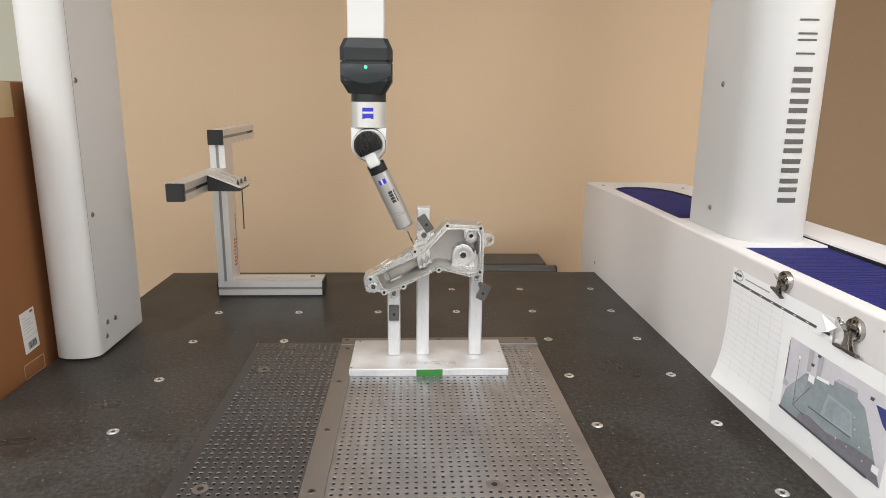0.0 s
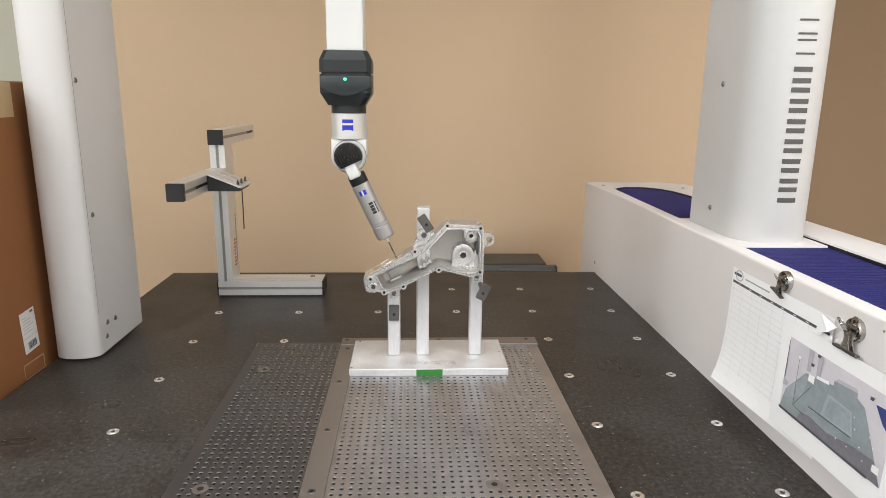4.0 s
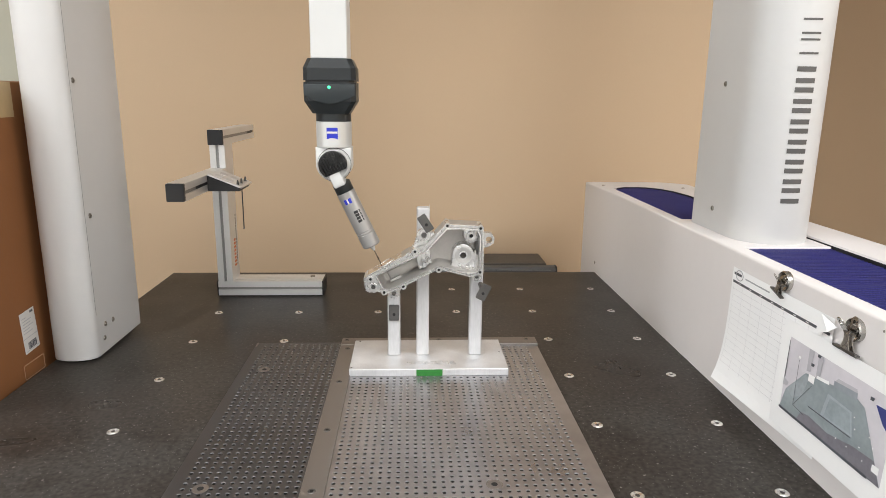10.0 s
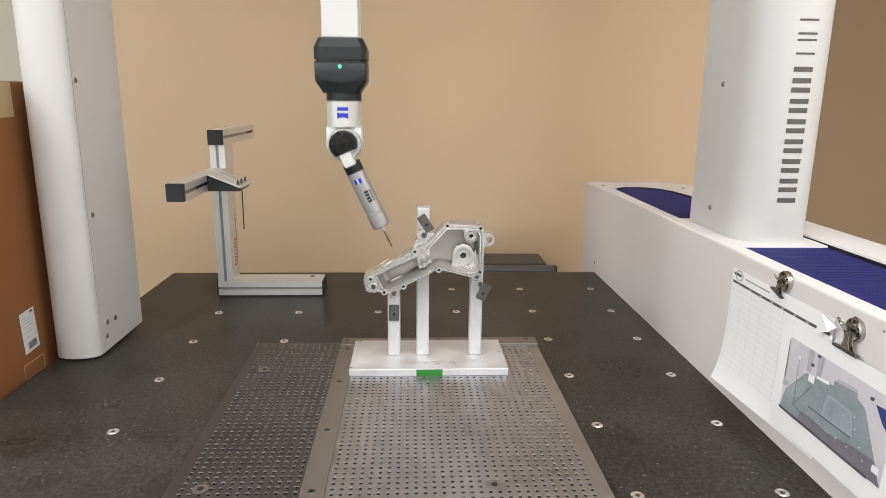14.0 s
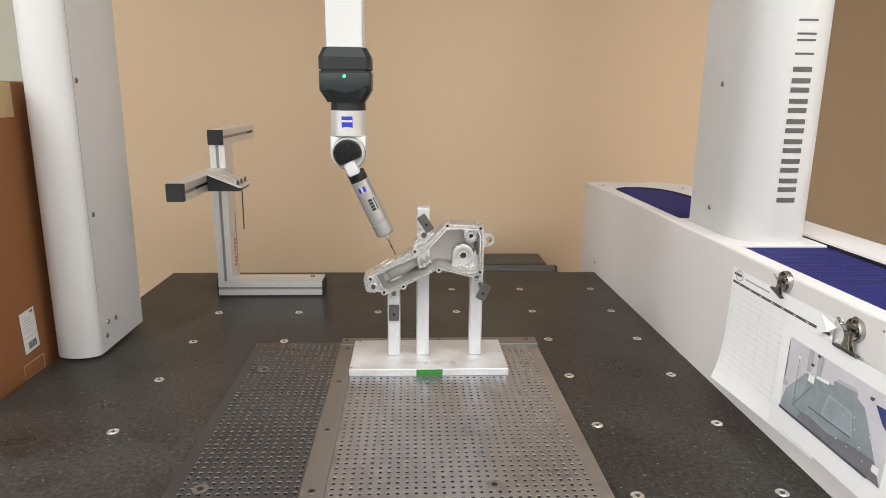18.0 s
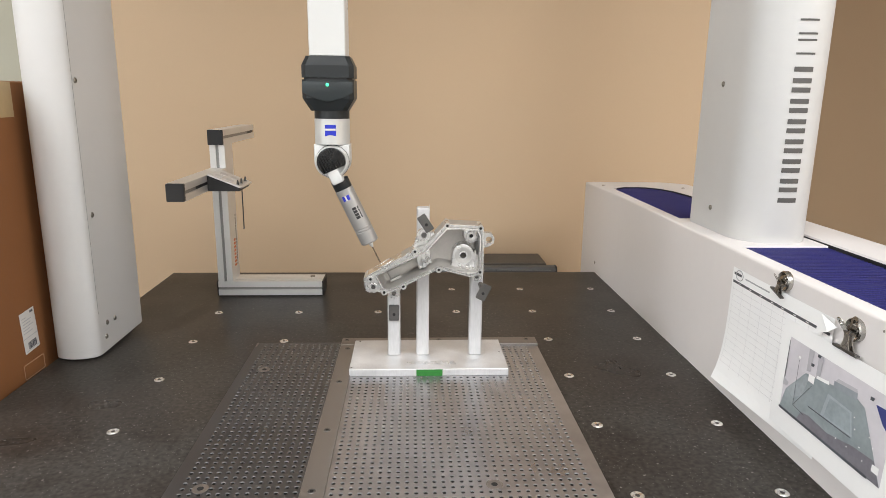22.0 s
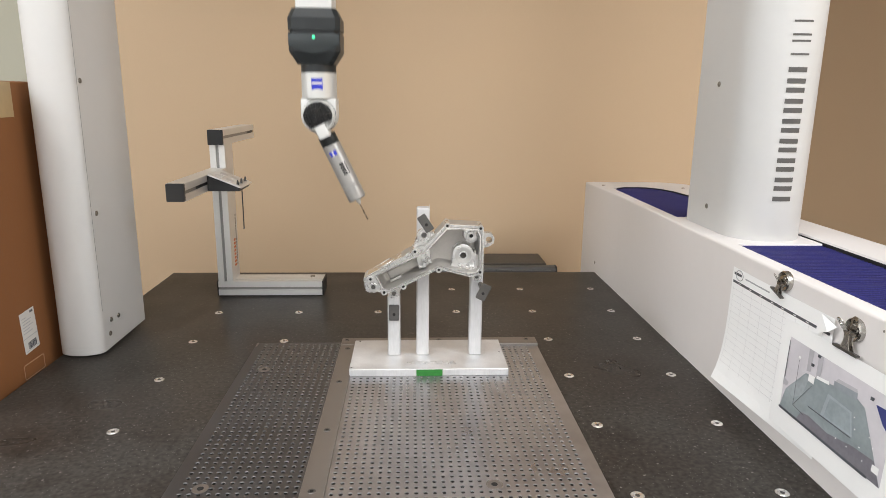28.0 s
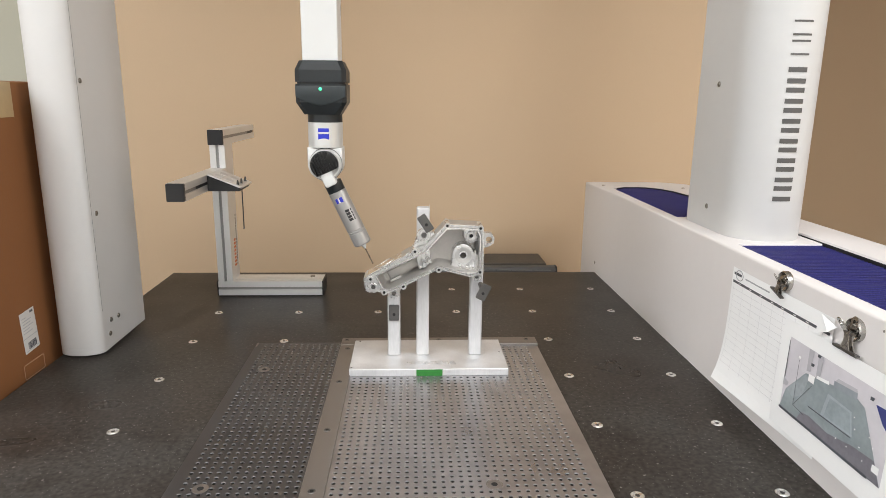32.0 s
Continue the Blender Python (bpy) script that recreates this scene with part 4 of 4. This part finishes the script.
    for k in range(9):
        u = -0.0150 + k * 0.00375
        hh = math.sqrt(0.0176 ** 2 - u * u)
        part("fin", box(u - 0.0009, u + 0.0009, -0.0105, hh, 0.0070, 0.0105, 0.0004, 1), JET, cap)
    # probe along its tilted axis
    pm = pose(-0.0050, 0, 0, 0, -25.0, 0)
    probe = part("probe_body", lathe([(0.0120, -0.0440), (0.0129, -0.0446), (0.0129, -0.1040), (0.0123, -0.1046), (0.0123, -0.1056), (0.0129, -0.1062), (0.0129, -0.1075), (0.0123, -0.1081), (0.0123, -0.1091),
                                      (0.0129, -0.1097), (0.0129, -0.1265), (0.0114, -0.1285), (0.0035, -0.1290)], 40), PROBE, th, "satin silver scanning probe", at=pm)
    part("probe_link", box(-0.0082, 0.0082, -0.0238, 0.0080, -0.0330, -0.0112, 0.0025, 2), RAM_WHITE, probe, "white link to the joint")
    part("probe_collar", lathe([(0.0105, -0.0290), (0.0126, -0.0300), (0.0126, -0.0435), (0.0120, -0.0445)], 40), CHARCOAL, probe, "black probe collar")
    for name, z0, z1, a0, a1, mat, rr in (("probe_mark", -0.0600, -0.0530, -118, -72, BLUE, 0.01296), ("mark_band", -0.0600, -0.0530, -101, -91, LABEL, 0.01304)):
        bm = bmesh.new()
        v = [(bm.verts.new((rr * math.cos(radians(t)), rr * math.sin(radians(t)), z0)), bm.verts.new((rr * math.cos(radians(t)), rr * math.sin(radians(t)), z1))) for t in np.linspace(a0, a1, 7)]
        for p, q in zip(v, v[1:]):
            bm.faces.new((p[0], q[0], q[1], p[1]))
        part(name, bm, mat, probe)
    for k, (z0, z1) in enumerate(((-0.0760, -0.0722), (-0.0805, -0.0767), (-0.0850, -0.0812), (-0.0895, -0.0857))):
        bm = bmesh.new()
        rr = 0.01300
        for a0, a1 in ((-92, -66), (-58, -50)):
            v = [(bm.verts.new((rr * math.cos(radians(t)), rr * math.sin(radians(t)), z0)), bm.verts.new((rr * math.cos(radians(t)), rr * math.sin(radians(t)), z1))) for t in np.linspace(a0, a1, 3)]
            for p, q in zip(v, v[1:]):
                bm.faces.new((p[0], q[0], q[1], p[1]))
        part("probe_marking", bm, BLACK, probe, "plain dark marking")
    part("stylus_holder", lathe([(0.0034, -0.1285), (0.0034, -0.1315), (0.0020, -0.1340), (0.0016, -0.1360)], 16), SILVER, probe, "small steel stylus holder")
    part("stylus", lathe([(0.0010, -0.1355), (0.0010, -0.1600)], 10), STYLUS, probe, "thin dark stylus")
    part("stylus_tip", lathe([(0, -0.1616), (0.0008, -0.1612), (0.0012, -0.1604), (0.0008, -0.1596), (0, -0.1592)], 12), RUBY, probe, "ruby ball tip")
    return th


# ---- papers and magnet clips on the housing ----
def sheet(y0, y1, ztop, zlow, x0, flare, flare2, power=2.6, wave=0.0008, n=12):
    """A hanging sheet: y0 is its far edge, y1 its near edge; the foot swings out by flare (far) and flare2 (near)."""
    bm = bmesh.new()
    grid = []
    for i in range(9):
        u = i / 8
        f = flare + (flare2 - flare) * u
        row = []
        for k in range(n + 1):
            v = k / n
            row.append(bm.verts.new((x0 - f * v ** power - wave * math.sin(3.1 * u + 2 * v), y0 + (y1 - y0) * u, ztop + (zlow - ztop) * v)))
        grid.append(row)
    for a, b in zip(grid, grid[1:]):
        for k in range(n):
            bm.faces.new((a[k], a[k + 1], b[k + 1], b[k]))
    return bm


def on_sheet(ya, yb, za, zb, spec, lift=0.0005, n=6):
    """A printed patch that follows a sheet: spec is the sheet's own numbers."""
    y0, y1, ztop, zlow, x0, f1, f2, power, wave = spec
    bm = bmesh.new()
    rows = []
    ny = max(1, int(abs(yb - ya) / 0.012))
    for k in range(n + 1):
        z = za + (zb - za) * k / n
        v = (ztop - z) / (ztop - zlow)
        r = []
        for i in range(ny + 1):
            y = ya + (yb - ya) * i / ny
            u = (y - y0) / (y1 - y0)
            f = f1 + (f2 - f1) * u
            r.append(bm.verts.new((x0 - f * v ** power - wave * math.sin(3.1 * u + 2 * v) - lift, y, z)))
        rows.append(r)
    for a, b in zip(rows, rows[1:]):
        for i in range(ny):
            bm.faces.new((a[i], a[i + 1], b[i + 1], b[i]))
    return bm


def solid(ob, t=0.0003):
    md = ob.modifiers.new("thickness", "SOLIDIFY")
    md.thickness = t
    return ob


def papers():
    spec = (0.2335, 0.0190, 0.1840, 0.0245, 0.3470, 0.0145, 0.0030, 4.6, 0.0008)
    th = thing("form_sheet", "white printed form with a pale grid, hanging from magnet clips", "paper", pose(0, 0, 0))
    solid(part("sheet", sheet(*spec), PAPER, th, smooth=None))
    part("heading_bar", on_sheet(0.2300, 0.0230, 0.1672, 0.1638, spec), MID_INK, th, "dark heading bar of the form")
    for y in (0.214, 0.186, 0.160, 0.134, 0.112, 0.088, 0.064):
        part("heading_tick", on_sheet(y, y - 0.005, 0.1660, 0.1650, spec, 0.0009, 1), PAPER, th, "pale unreadable word on the heading bar")
    for k in range(14):
        z = 0.1560 - k * 0.0080
        if z > 0.040:
            part("grid_line", on_sheet(0.2290, 0.0280, z, z - 0.00038, spec, n=1), PALE_INK, th)
    for k in range(9):
        y = 0.2270 - k * 0.0240
        part("grid_line", on_sheet(y, y - 0.00042, 0.1630, 0.0480, spec, 0.0006), PALE_INK, th)
    ring = shell([(1.35 * u, v) for u, v in arc(0, 0, 0.0072, 0, 345, 23)], [(1.35 * u, v) for u, v in arc(0, 0, 0.0062, 0, 345, 23)], -0.00015, 0.00015)
    part("round_stamp", ring, FAINT_INK, th, "round grey mark in the corner", at=pose(0.3457, 0.2140, 0.1762, 0, 0, 90))
    part("stamp_bar", on_sheet(0.2285, 0.2090, 0.1785, 0.1750, spec, 0.0008, 1), MID_INK, th)
    part("title_line", on_sheet(0.1990, 0.1400, 0.1765, 0.1745, spec, 0.0006, 1), FAINT_INK, th)
    spec2 = (0.0965, -0.1150, 0.1595, 0.0330, 0.3430, 0.0040, 0.0040, 1.0, 0.0)
    th2 = thing("photo_sheet", "white sheet with a printed photo, held by a magnet clip", "paper", pose(0, 0, 0))
    solid(part("sheet", sheet(*spec2), PAPER, th2, smooth=None))
    part("photo", on_sheet(0.0800, -0.0850, 0.1420, 0.0575, spec2, 0.0005), PHOTO_WALL, th2, "pale wall in the photo")
    # granite table and plate in the photo
    def flat(pts, lift):
        bm = bmesh.new()
        y0, y1, zt, zl, x0, f1, f2 = spec2[:7]
        vs = []
        for y, z in pts:
            v, u = (zt - z) / (zt - zl), (y - y0) / (y1 - y0)
            vs.append(bm.verts.new((x0 - (f1 + (f2 - f1) * u) * v - lift, y, z)))
        bm.faces.new(vs)
        return bm
    def uv(pts, lift):
        """A patch of the photo: u along its foot, v up its side, both 0 to 1."""
        return flat([(0.0800 - 0.165 * u, 0.0575 + 0.0845 * v) for u, v in pts], lift)

    def stroke(a, b, w=0.006):
        d = Vector((b[0] - a[0], (b[1] - a[1]) * 0.52)).normalized() * w
        n = (-d.y, d.x * 1.9)
        return uv([(a[0] + n[0] / 2, a[1] + n[1] / 2), (b[0] + n[0] / 2, b[1] + n[1] / 2), (b[0] - n[0] / 2, b[1] - n[1] / 2), (a[0] - n[0] / 2, a[1] - n[1] / 2)], 0.0017)

    part("photo_table", uv([(0.0, -0.005), (0.04, 0.29), (0.22, 0.665), (0.27, 0.68), (0.50, 0.745), (0.715, 0.775), (0.784, 0.73), (1.0, 0.0)], 0.0009), PHOTO_TABLE, th2, "slate grey table in the photo")
    part("photo_sheen", uv([(0.05, 0.30), (0.22, 0.64), (0.27, 0.66), (0.22, 0.36), (0.13, 0.24)], 0.0010), PHOTO_SHEEN, th2, "pale sheen on the table in the photo")
    part("photo_shade", uv([(0.20, 0.0), (0.24, 0.14), (0.32, 0.17), (0.52, 0.14), (0.75, 0.22), (0.93, 0.24), (1.0, 0.0)], 0.0011), PHOTO_DIM, th2, "darker foot of the photo")
    for u in (0.225, 0.325):
        part("photo_post", uv([(u, 0.70), (u - 0.005, 1.0), (u + 0.045, 1.0), (u + 0.04, 0.72)], 0.0011), PHOTO_GREY, th2, "grey upright in the photo")
    part("photo_door", uv([(0.004, 0.42), (0.004, 0.96), (0.008, 0.96), (0.014, 0.45)], 0.0012), PHOTO_DARK, th2)
    part("photo_floor", uv([(0.0, 0.32), (0.0, 0.42), (0.06, 0.40), (0.05, 0.34)], 0.0010), PHOTO_GREY, th2)
    part("photo_ledge", uv([(0.335, 0.690), (0.335, 0.730), (0.455, 0.755), (0.46, 0.715)], 0.0012), PAPER, th2)
    part("photo_bench", uv([(0.50, 0.73), (0.50, 0.81), (0.71, 0.84), (0.715, 0.76)], 0.0012), PHOTO_SLATE, th2)
    part("photo_bench_top", uv([(0.51, 0.81), (0.53, 0.86), (0.70, 0.88), (0.71, 0.84)], 0.0012), PHOTO_GREY, th2)
    part("photo_blue", uv([(0.862, 0.85), (1.0, 0.87), (1.0, 0.60), (0.935, 0.68)], 0.0012), PHOTO_BLUE, th2)
    part("photo_rail", uv([(0.465, 0.61), (0.69, 0.59), (0.73, 0.31), (0.43, 0.30)], 0.0012), PHOTO_EDGE, th2)
    part("photo_plate", uv([(0.490, 0.575), (0.678, 0.565), (0.715, 0.335), (0.462, 0.315)], 0.0014), PHOTO_LIGHT, th2)
    part("photo_line", stroke((0.305, 0.285), (0.725, 0.298), 0.007), PHOTO_DARK, th2)
    part("photo_edge", uv([(0.0, -0.012), (0.0, 0.022), (0.90, 0.022), (0.90, -0.012)], 0.0015), PHOTO_DARK, th2)
    for u, v in ((0.315, 1.0), (0.265, 0.845), (0.815, 0.905)):
        part("photo_fitting", uv([(u, v - 0.04), (u, v), (u + 0.035, v), (u + 0.025, v - 0.04)], 0.0016), PHOTO_DARK, th2)
    for a, b in (((0.150, 0.160), (0.141, 0.78)), ((0.150, 0.160), (0.305, 0.56)), ((0.150, 0.160), (0.276, 0.13))):
        part("photo_axis", stroke(a, b, 0.0032), MID_INK, th2, "thin drawn axis")
    for u, v, w in ((0.262, 0.60, 0.062), (0.925, 0.12, 0.055), (0.130, 0.80, 0.022)):
        part("photo_tag", uv([(u, v), (u, v + w * 1.5), (u + w, v + w * 1.6), (u + w, v)], 0.0019), PAPER, th2, "small white tag in the photo")
    for u, v in ((0.72, 0.55), (0.74, 0.42), (0.86, 0.45), (0.60, 0.16), (0.90, 0.36), (0.80, 0.26), (0.84, 0.14), (0.70, 0.16)):
        part("photo_dot", uv([(u, v), (u, v + 0.014), (u + 0.009, v + 0.014), (u + 0.009, v)], 0.0016), PAPER, th2)
    th3 = thing("folded_corner", "small folded paper corner sticking out beside a clip", "paper", pose(0, 0, 0))
    bm = bmesh.new()
    a, b, c, d = (bm.verts.new(p) for p in ((0.3385, 0.0355, 0.1633), (0.3390, 0.0292, 0.1861), (0.3425, 0.0080, 0.1789), (0.3380, 0.0150, 0.1715)))
    bm.faces.new((a, b, d)), bm.faces.new((d, b, c))
    solid(part("fold", bm, PAPER, th3, smooth=None))


def magnet_clip(y, z, turn, k):
    """A bulldog clip, k times its usual size, on a round magnet on the housing."""
    th = thing("magnet_clip", "nickel bulldog clip on a round magnet, holding papers", "clip", pose(0.3500, y, z), "magnet clips")
    part("magnet", lathe([(0.0115, 0), (0.0120, 0.0010), (0.0120, 0.0052), (0.0108, 0.0066), (0.0080, 0.0058), (0.0070, 0.0056), (0.0062, 0.0068), (0.0030, 0.0070), (0.0024, 0.0058), (0, 0.0058)], 32), CHROME, th,
         "round nickel-plated magnet", at=pose(0, 0, 0, 0, -90, 0))
    m = pose(-0.0085, 0, -0.0020, turn, 0, 0)
    for name, x0, x1, z1 in (("front_plate", -0.0026, -0.0018, 0.0035), ("back_plate", 0.0018, 0.0026, 0.0020)):
        bm = prism([(-0.0080 * k, -0.0200 * k), (0.0080 * k, -0.0200 * k), (0.0035 * k, -0.0100 * k), (0.0045 * k, z1), (-0.0045 * k, z1), (-0.0035 * k, -0.0100 * k)], x0, x1, "x", 0.0002, 1)
        part(name, bm, CHROME, th, "folded nickel plate of the clip", at=m)
    part("jaw", prism([(-0.0030, -0.0215 * k), (0.0012, -0.0215 * k), (0.0014, -0.0192 * k), (-0.0026, -0.0186 * k), (-0.0036, -0.0200 * k)], -0.0190 * k, 0.0185 * k, "y", 0.0003, 1), CLAMP, th, "dark gripping lip of the clip", at=m)
    outer = rounded(-0.0052 * k, 0.0052 * k, -0.002, 0.0165 * k, 0.0050 * k, 6)
    hole = rounded(-0.0026 * k, 0.0026 * k, 0.0065 * k, 0.0130 * k, 0.0024 * k, 6)
    part("finger_tab", shell(outer, hole, -0.0005, 0.0005), CHROME, th, "finger tab with a round hole", at=m @ pose(-0.0022, 0.0030, 0.0010, 0, -34, 0) @ pose(0, 0, 0, 0, 0, 90))
    part("finger_tab", shell(outer, hole, -0.0005, 0.0005), CHROME, th, "finger tab with a round hole", at=m @ pose(0.0010, -0.0030, 0.0010, 0, 6, 0) @ pose(0, 0, 0, 0, 0, 90))
    part("pivot", rod((0.0, -0.0075 * k, -0.0010), (0.0, 0.0075 * k, -0.0010), 0.0016, 10), SCREW, th, at=m)
    part("spring", rod((0.0, -0.0045 * k, -0.0010), (0.0, 0.0045 * k, -0.0010), 0.0026, 12), CLAMP, th, at=m)
    return th


# ---- cardboard box and the table behind ----
def cardboard_box():
    th = thing("cardboard_box", "tall brown cardboard box with a shipping label, beside the granite table", "box", pose(-0.900, 0.210, FLOOR_Z))
    top = 0.4170 - FLOOR_Z
    part("carton", box(-0.245, 0.245, -0.04, 0.34, 0, top, 0.002, 1), CARDBOARD, th)
    part("packing_tape", box(0.2452, 0.2458, 0.060, 0.1745, top - 0.0500, top - 0.001), TAPE, th, "strip of tan parcel tape")
    part("packing_tape", box(-0.24, 0.2450, 0.080, 0.150, top, top + 0.0006), TAPE, th)
    lab = part("shipping_label", box(0, 0.0005, -0.0184, 0.0184, -0.0315, 0.0315), LABEL, th, "white shipping label with a barcode", at=pose(0.2453, 0.141, 0.0565 - FLOOR_Z, 4, 0, 0))
    code = bmesh.new()
    y = -0.009
    rnd = random.Random(4)
    while y < 0.012:
        w = rnd.choice((0.0006, 0.0010, 0.0016))
        box(0.0006, 0.0009, y, y + w, -0.027, -0.016, bm=code)
        y += w + rnd.choice((0.0006, 0.0011))
    part("barcode", code, MID_INK, lab, "black barcode bars")
    lines = bmesh.new()
    for k, (y, w) in enumerate(((-0.015, 0.010), (-0.015, 0.024), (-0.015, 0.020), (-0.015, 0.026), (-0.015, 0.016), (-0.015, 0.022))):
        box(0.0006, 0.0009, y, y + w, 0.022 - 0.0046 * k, 0.0231 - 0.0046 * k, bm=lines)
    box(0.0006, 0.0009, -0.0178, 0.0178, -0.0088, -0.0080, bm=lines)
    box(0.0006, 0.0009, -0.0178, 0.0178, -0.0285, -0.0280, bm=lines)
    part("dark_mark", box(0.0006, 0.0009, 0.007, 0.0145, 0.0255, 0.0290), MID_INK, lab, "small dark unreadable mark")
    part("label_lines", lines, FAINT_INK, lab, "grey unreadable lines")
    flap = part("carton_flap", prism(rounded(-0.0265, 0.0265, -0.0115, 0.0115, 0.003, 3), 0, 0.0012, "x", 0.0003, 1), CARDBOARD, th, "small hand-hole flap with a pale torn rim", at=pose(0.2451, 0.1405, -0.0012 - FLOOR_Z))
    rim = shell(rounded(-0.0265, 0.0265, -0.0115, 0.0115, 0.003, 3), rounded(-0.0252, 0.0252, -0.0102, 0.0102, 0.0022, 3), -0.0002, 0.0002)
    part("torn_rim", rim, TORN, flap, "pale torn rim", at=pose(0.0014, 0, 0, 0, 0, 90))


def side_table():
    th = thing("side_table", "dark laminate side table against the wall with a grey rounded edge", "table", pose(0, 0, FLOOR_Z))
    zt = -0.050 - FLOOR_Z
    part("tabletop", box(-0.04, 0.2950, 1.1650, 1.2850, zt - 0.020, zt, 0.002, 1), TABLE_DARK, th)
    part("front_rail", prism(rounded(1.1280, 1.1645, zt - 0.040, zt - 0.002, 0.012, 4), -0.04, 0.3130, "x"), EDGE_GREY, th, "grey rounded edge rail", smooth=40)
    for x0, x1 in ((-0.04, 0.1475), (0.1500, 0.1895), (0.1920, 0.3000)):
        part("rail_trim", box(x0, x1, 1.1270, 1.1286, zt - 0.0108, zt - 0.0090), SLOT, th, "thin pale trim line")
    part("rail_end", prism(rounded(1.1270, 1.1655, zt - 0.041, zt - 0.001, 0.013, 5), 0.3131, 0.3180, "x", 0.0015, 2), BLACK, th, "black plastic end cap of the rail", smooth=40)
    for x in (-0.01, 0.25):
        for y in (1.17, 1.27):
            part("leg", box(x - 0.02, x + 0.02, y - 0.012, y + 0.012, 0, zt - 0.021, 0.002, 1), TABLE_DARK, th)


room()
granite_table()
fixture_plates()
fixture()
casting()
stylus_rack()
guideway()
bellows("deep blue pleated bellows in the guideway", -0.46, 0.3200, 0.1975)
bellows("deep blue pleated bellows behind the column", 0.4300, 0.8860, 0.1990)
BRIDGE = bridge()
PROBE_ARM = probe_arm()
papers()
magnet_clip(0.1135, 0.1975, 16, 0.66)
magnet_clip(-0.0115, 0.1835, 0, 0.95)
cardboard_box()
side_table()


# ---- movements ----
def motions():
    base = Vector((-0.1935, 0.3185, 0.3107))
    rows = []                                                   # seconds, x, y, z from the base place
    still = [(0.0, 0.0487, 0.0271), (0.7, 0.0487, 0.0271), (0.8, 0.0461, 0.0293), (0.9, 0.0441, 0.0330), (1.0, 0.0434, 0.0373), (1.1, 0.0433, 0.0519),
             (1.2, 0.0430, 0.0758), (1.3, 0.0424, 0.0951), (1.4, 0.0422, 0.1050), (1.5, 0.0419, 0.1078), (1.6, 0.0364, 0.1084), (1.7, 0.0254, 0.1083),
             (1.8, 0.0181, 0.1081), (1.9, 0.0144, 0.1060), (2.0, 0.0134, 0.0954), (2.1, 0.0142, 0.0761), (2.2, 0.0145, 0.0516), (2.3, 0.0148, 0.0305),
             (2.4, 0.0152, 0.0187), (2.5, 0.0153, 0.0157), (2.6, 0.0166, 0.0146), (2.8, 0.0188, 0.0102), (3.0, 0.0195, 0.0098), (3.3, 0.0207, 0.0111),
             (3.5, 0.0209, 0.0113), (4.4, 0.0221, 0.0117)]
    rows += [(t, x, 0.0, z) for t, x, z in still]

    def ring(start, period, cx, cz, ax, az):
        n = 17
        for k in range(n + 1):
            a = 2 * math.pi * k / n
            rows.append((start + period * k / n, cx + ax * math.cos(a), 0.0128 * math.sin(a), cz + az * math.cos(a)))
    ring(4.85, 8.45, 0.0106, 0.0056, 0.0115, 0.0061)
    rows.extend((t, x, 0.0, z) for t, x, z in [(13.6, 0.0186, 0.0099), (13.7, 0.0176, 0.0104), (13.8, 0.0159, 0.0157), (13.9, 0.0156, 0.0202), (14.0, 0.0154, 0.0275),
                (14.1, 0.0152, 0.0473), (14.2, 0.0150, 0.0697), (14.3, 0.0148, 0.0918), (14.4, 0.0140, 0.1039), (14.5, 0.0137, 0.1074), (14.8, 0.0134, 0.1082),
                (15.4, 0.0140, 0.1075), (15.6, 0.0146, 0.0900), (15.8, 0.0150, 0.0500), (16.0, 0.0154, 0.0230), (16.2, 0.0190, 0.0170), (16.5, 0.0204, 0.0158), (17.6, 0.0208, 0.0157)])
    ring(17.75, 8.30, 0.0097, 0.0099, 0.0112, 0.0057)
    rows.extend([(26.25, 0.0196, 0.0, 0.0158), (26.4, 0.0165, 0.0, 0.0190), (26.6, 0.0155, 0.0, 0.0420), (26.8, 0.0150, 0.0, 0.0830), (27.0, 0.0146, 0.0, 0.1050),
                 (27.15, 0.0140, 0.0, 0.1078), (27.3, 0.0100, 0.0016, 0.1080), (27.4, 0.0042, 0.0040, 0.1078)])
    rows.extend([(27.5, -0.0039, 0.0065, 0.1075), (27.6, -0.0114, 0.0085, 0.1075), (27.7, -0.0180, 0.0103, 0.1068), (27.8, -0.0198, 0.0115, 0.1026), (27.9, -0.0194, 0.0122, 0.0883),
                 (28.0, -0.0191, 0.0125, 0.0645), (28.1, -0.0185, 0.0125, 0.0432), (28.2, -0.0181, 0.0125, 0.0209), (28.3, -0.0180, 0.0125, 0.0090), (28.4, -0.0178, 0.0125, 0.0063),
                 (28.5, -0.0177, 0.0125, 0.0057), (28.6, -0.0173, 0.0125, 0.0045), (28.7, -0.0147, 0.0125, -0.0012), (28.8, -0.0133, 0.0125, -0.0023), (29.5, -0.0132, 0.0125, -0.0022),
                 (30.0, -0.0124, 0.0125, -0.0010), (32.0, -0.0124, 0.0125, -0.0010)])
    walk(PROBE_ARM, [(t, pose(base.x + x, base.y + y, base.z + z)) for t, x, y, z in rows])
    walk(BRIDGE, [(t, pose(0, y, 0)) for t, x, y, z in rows])


motions()
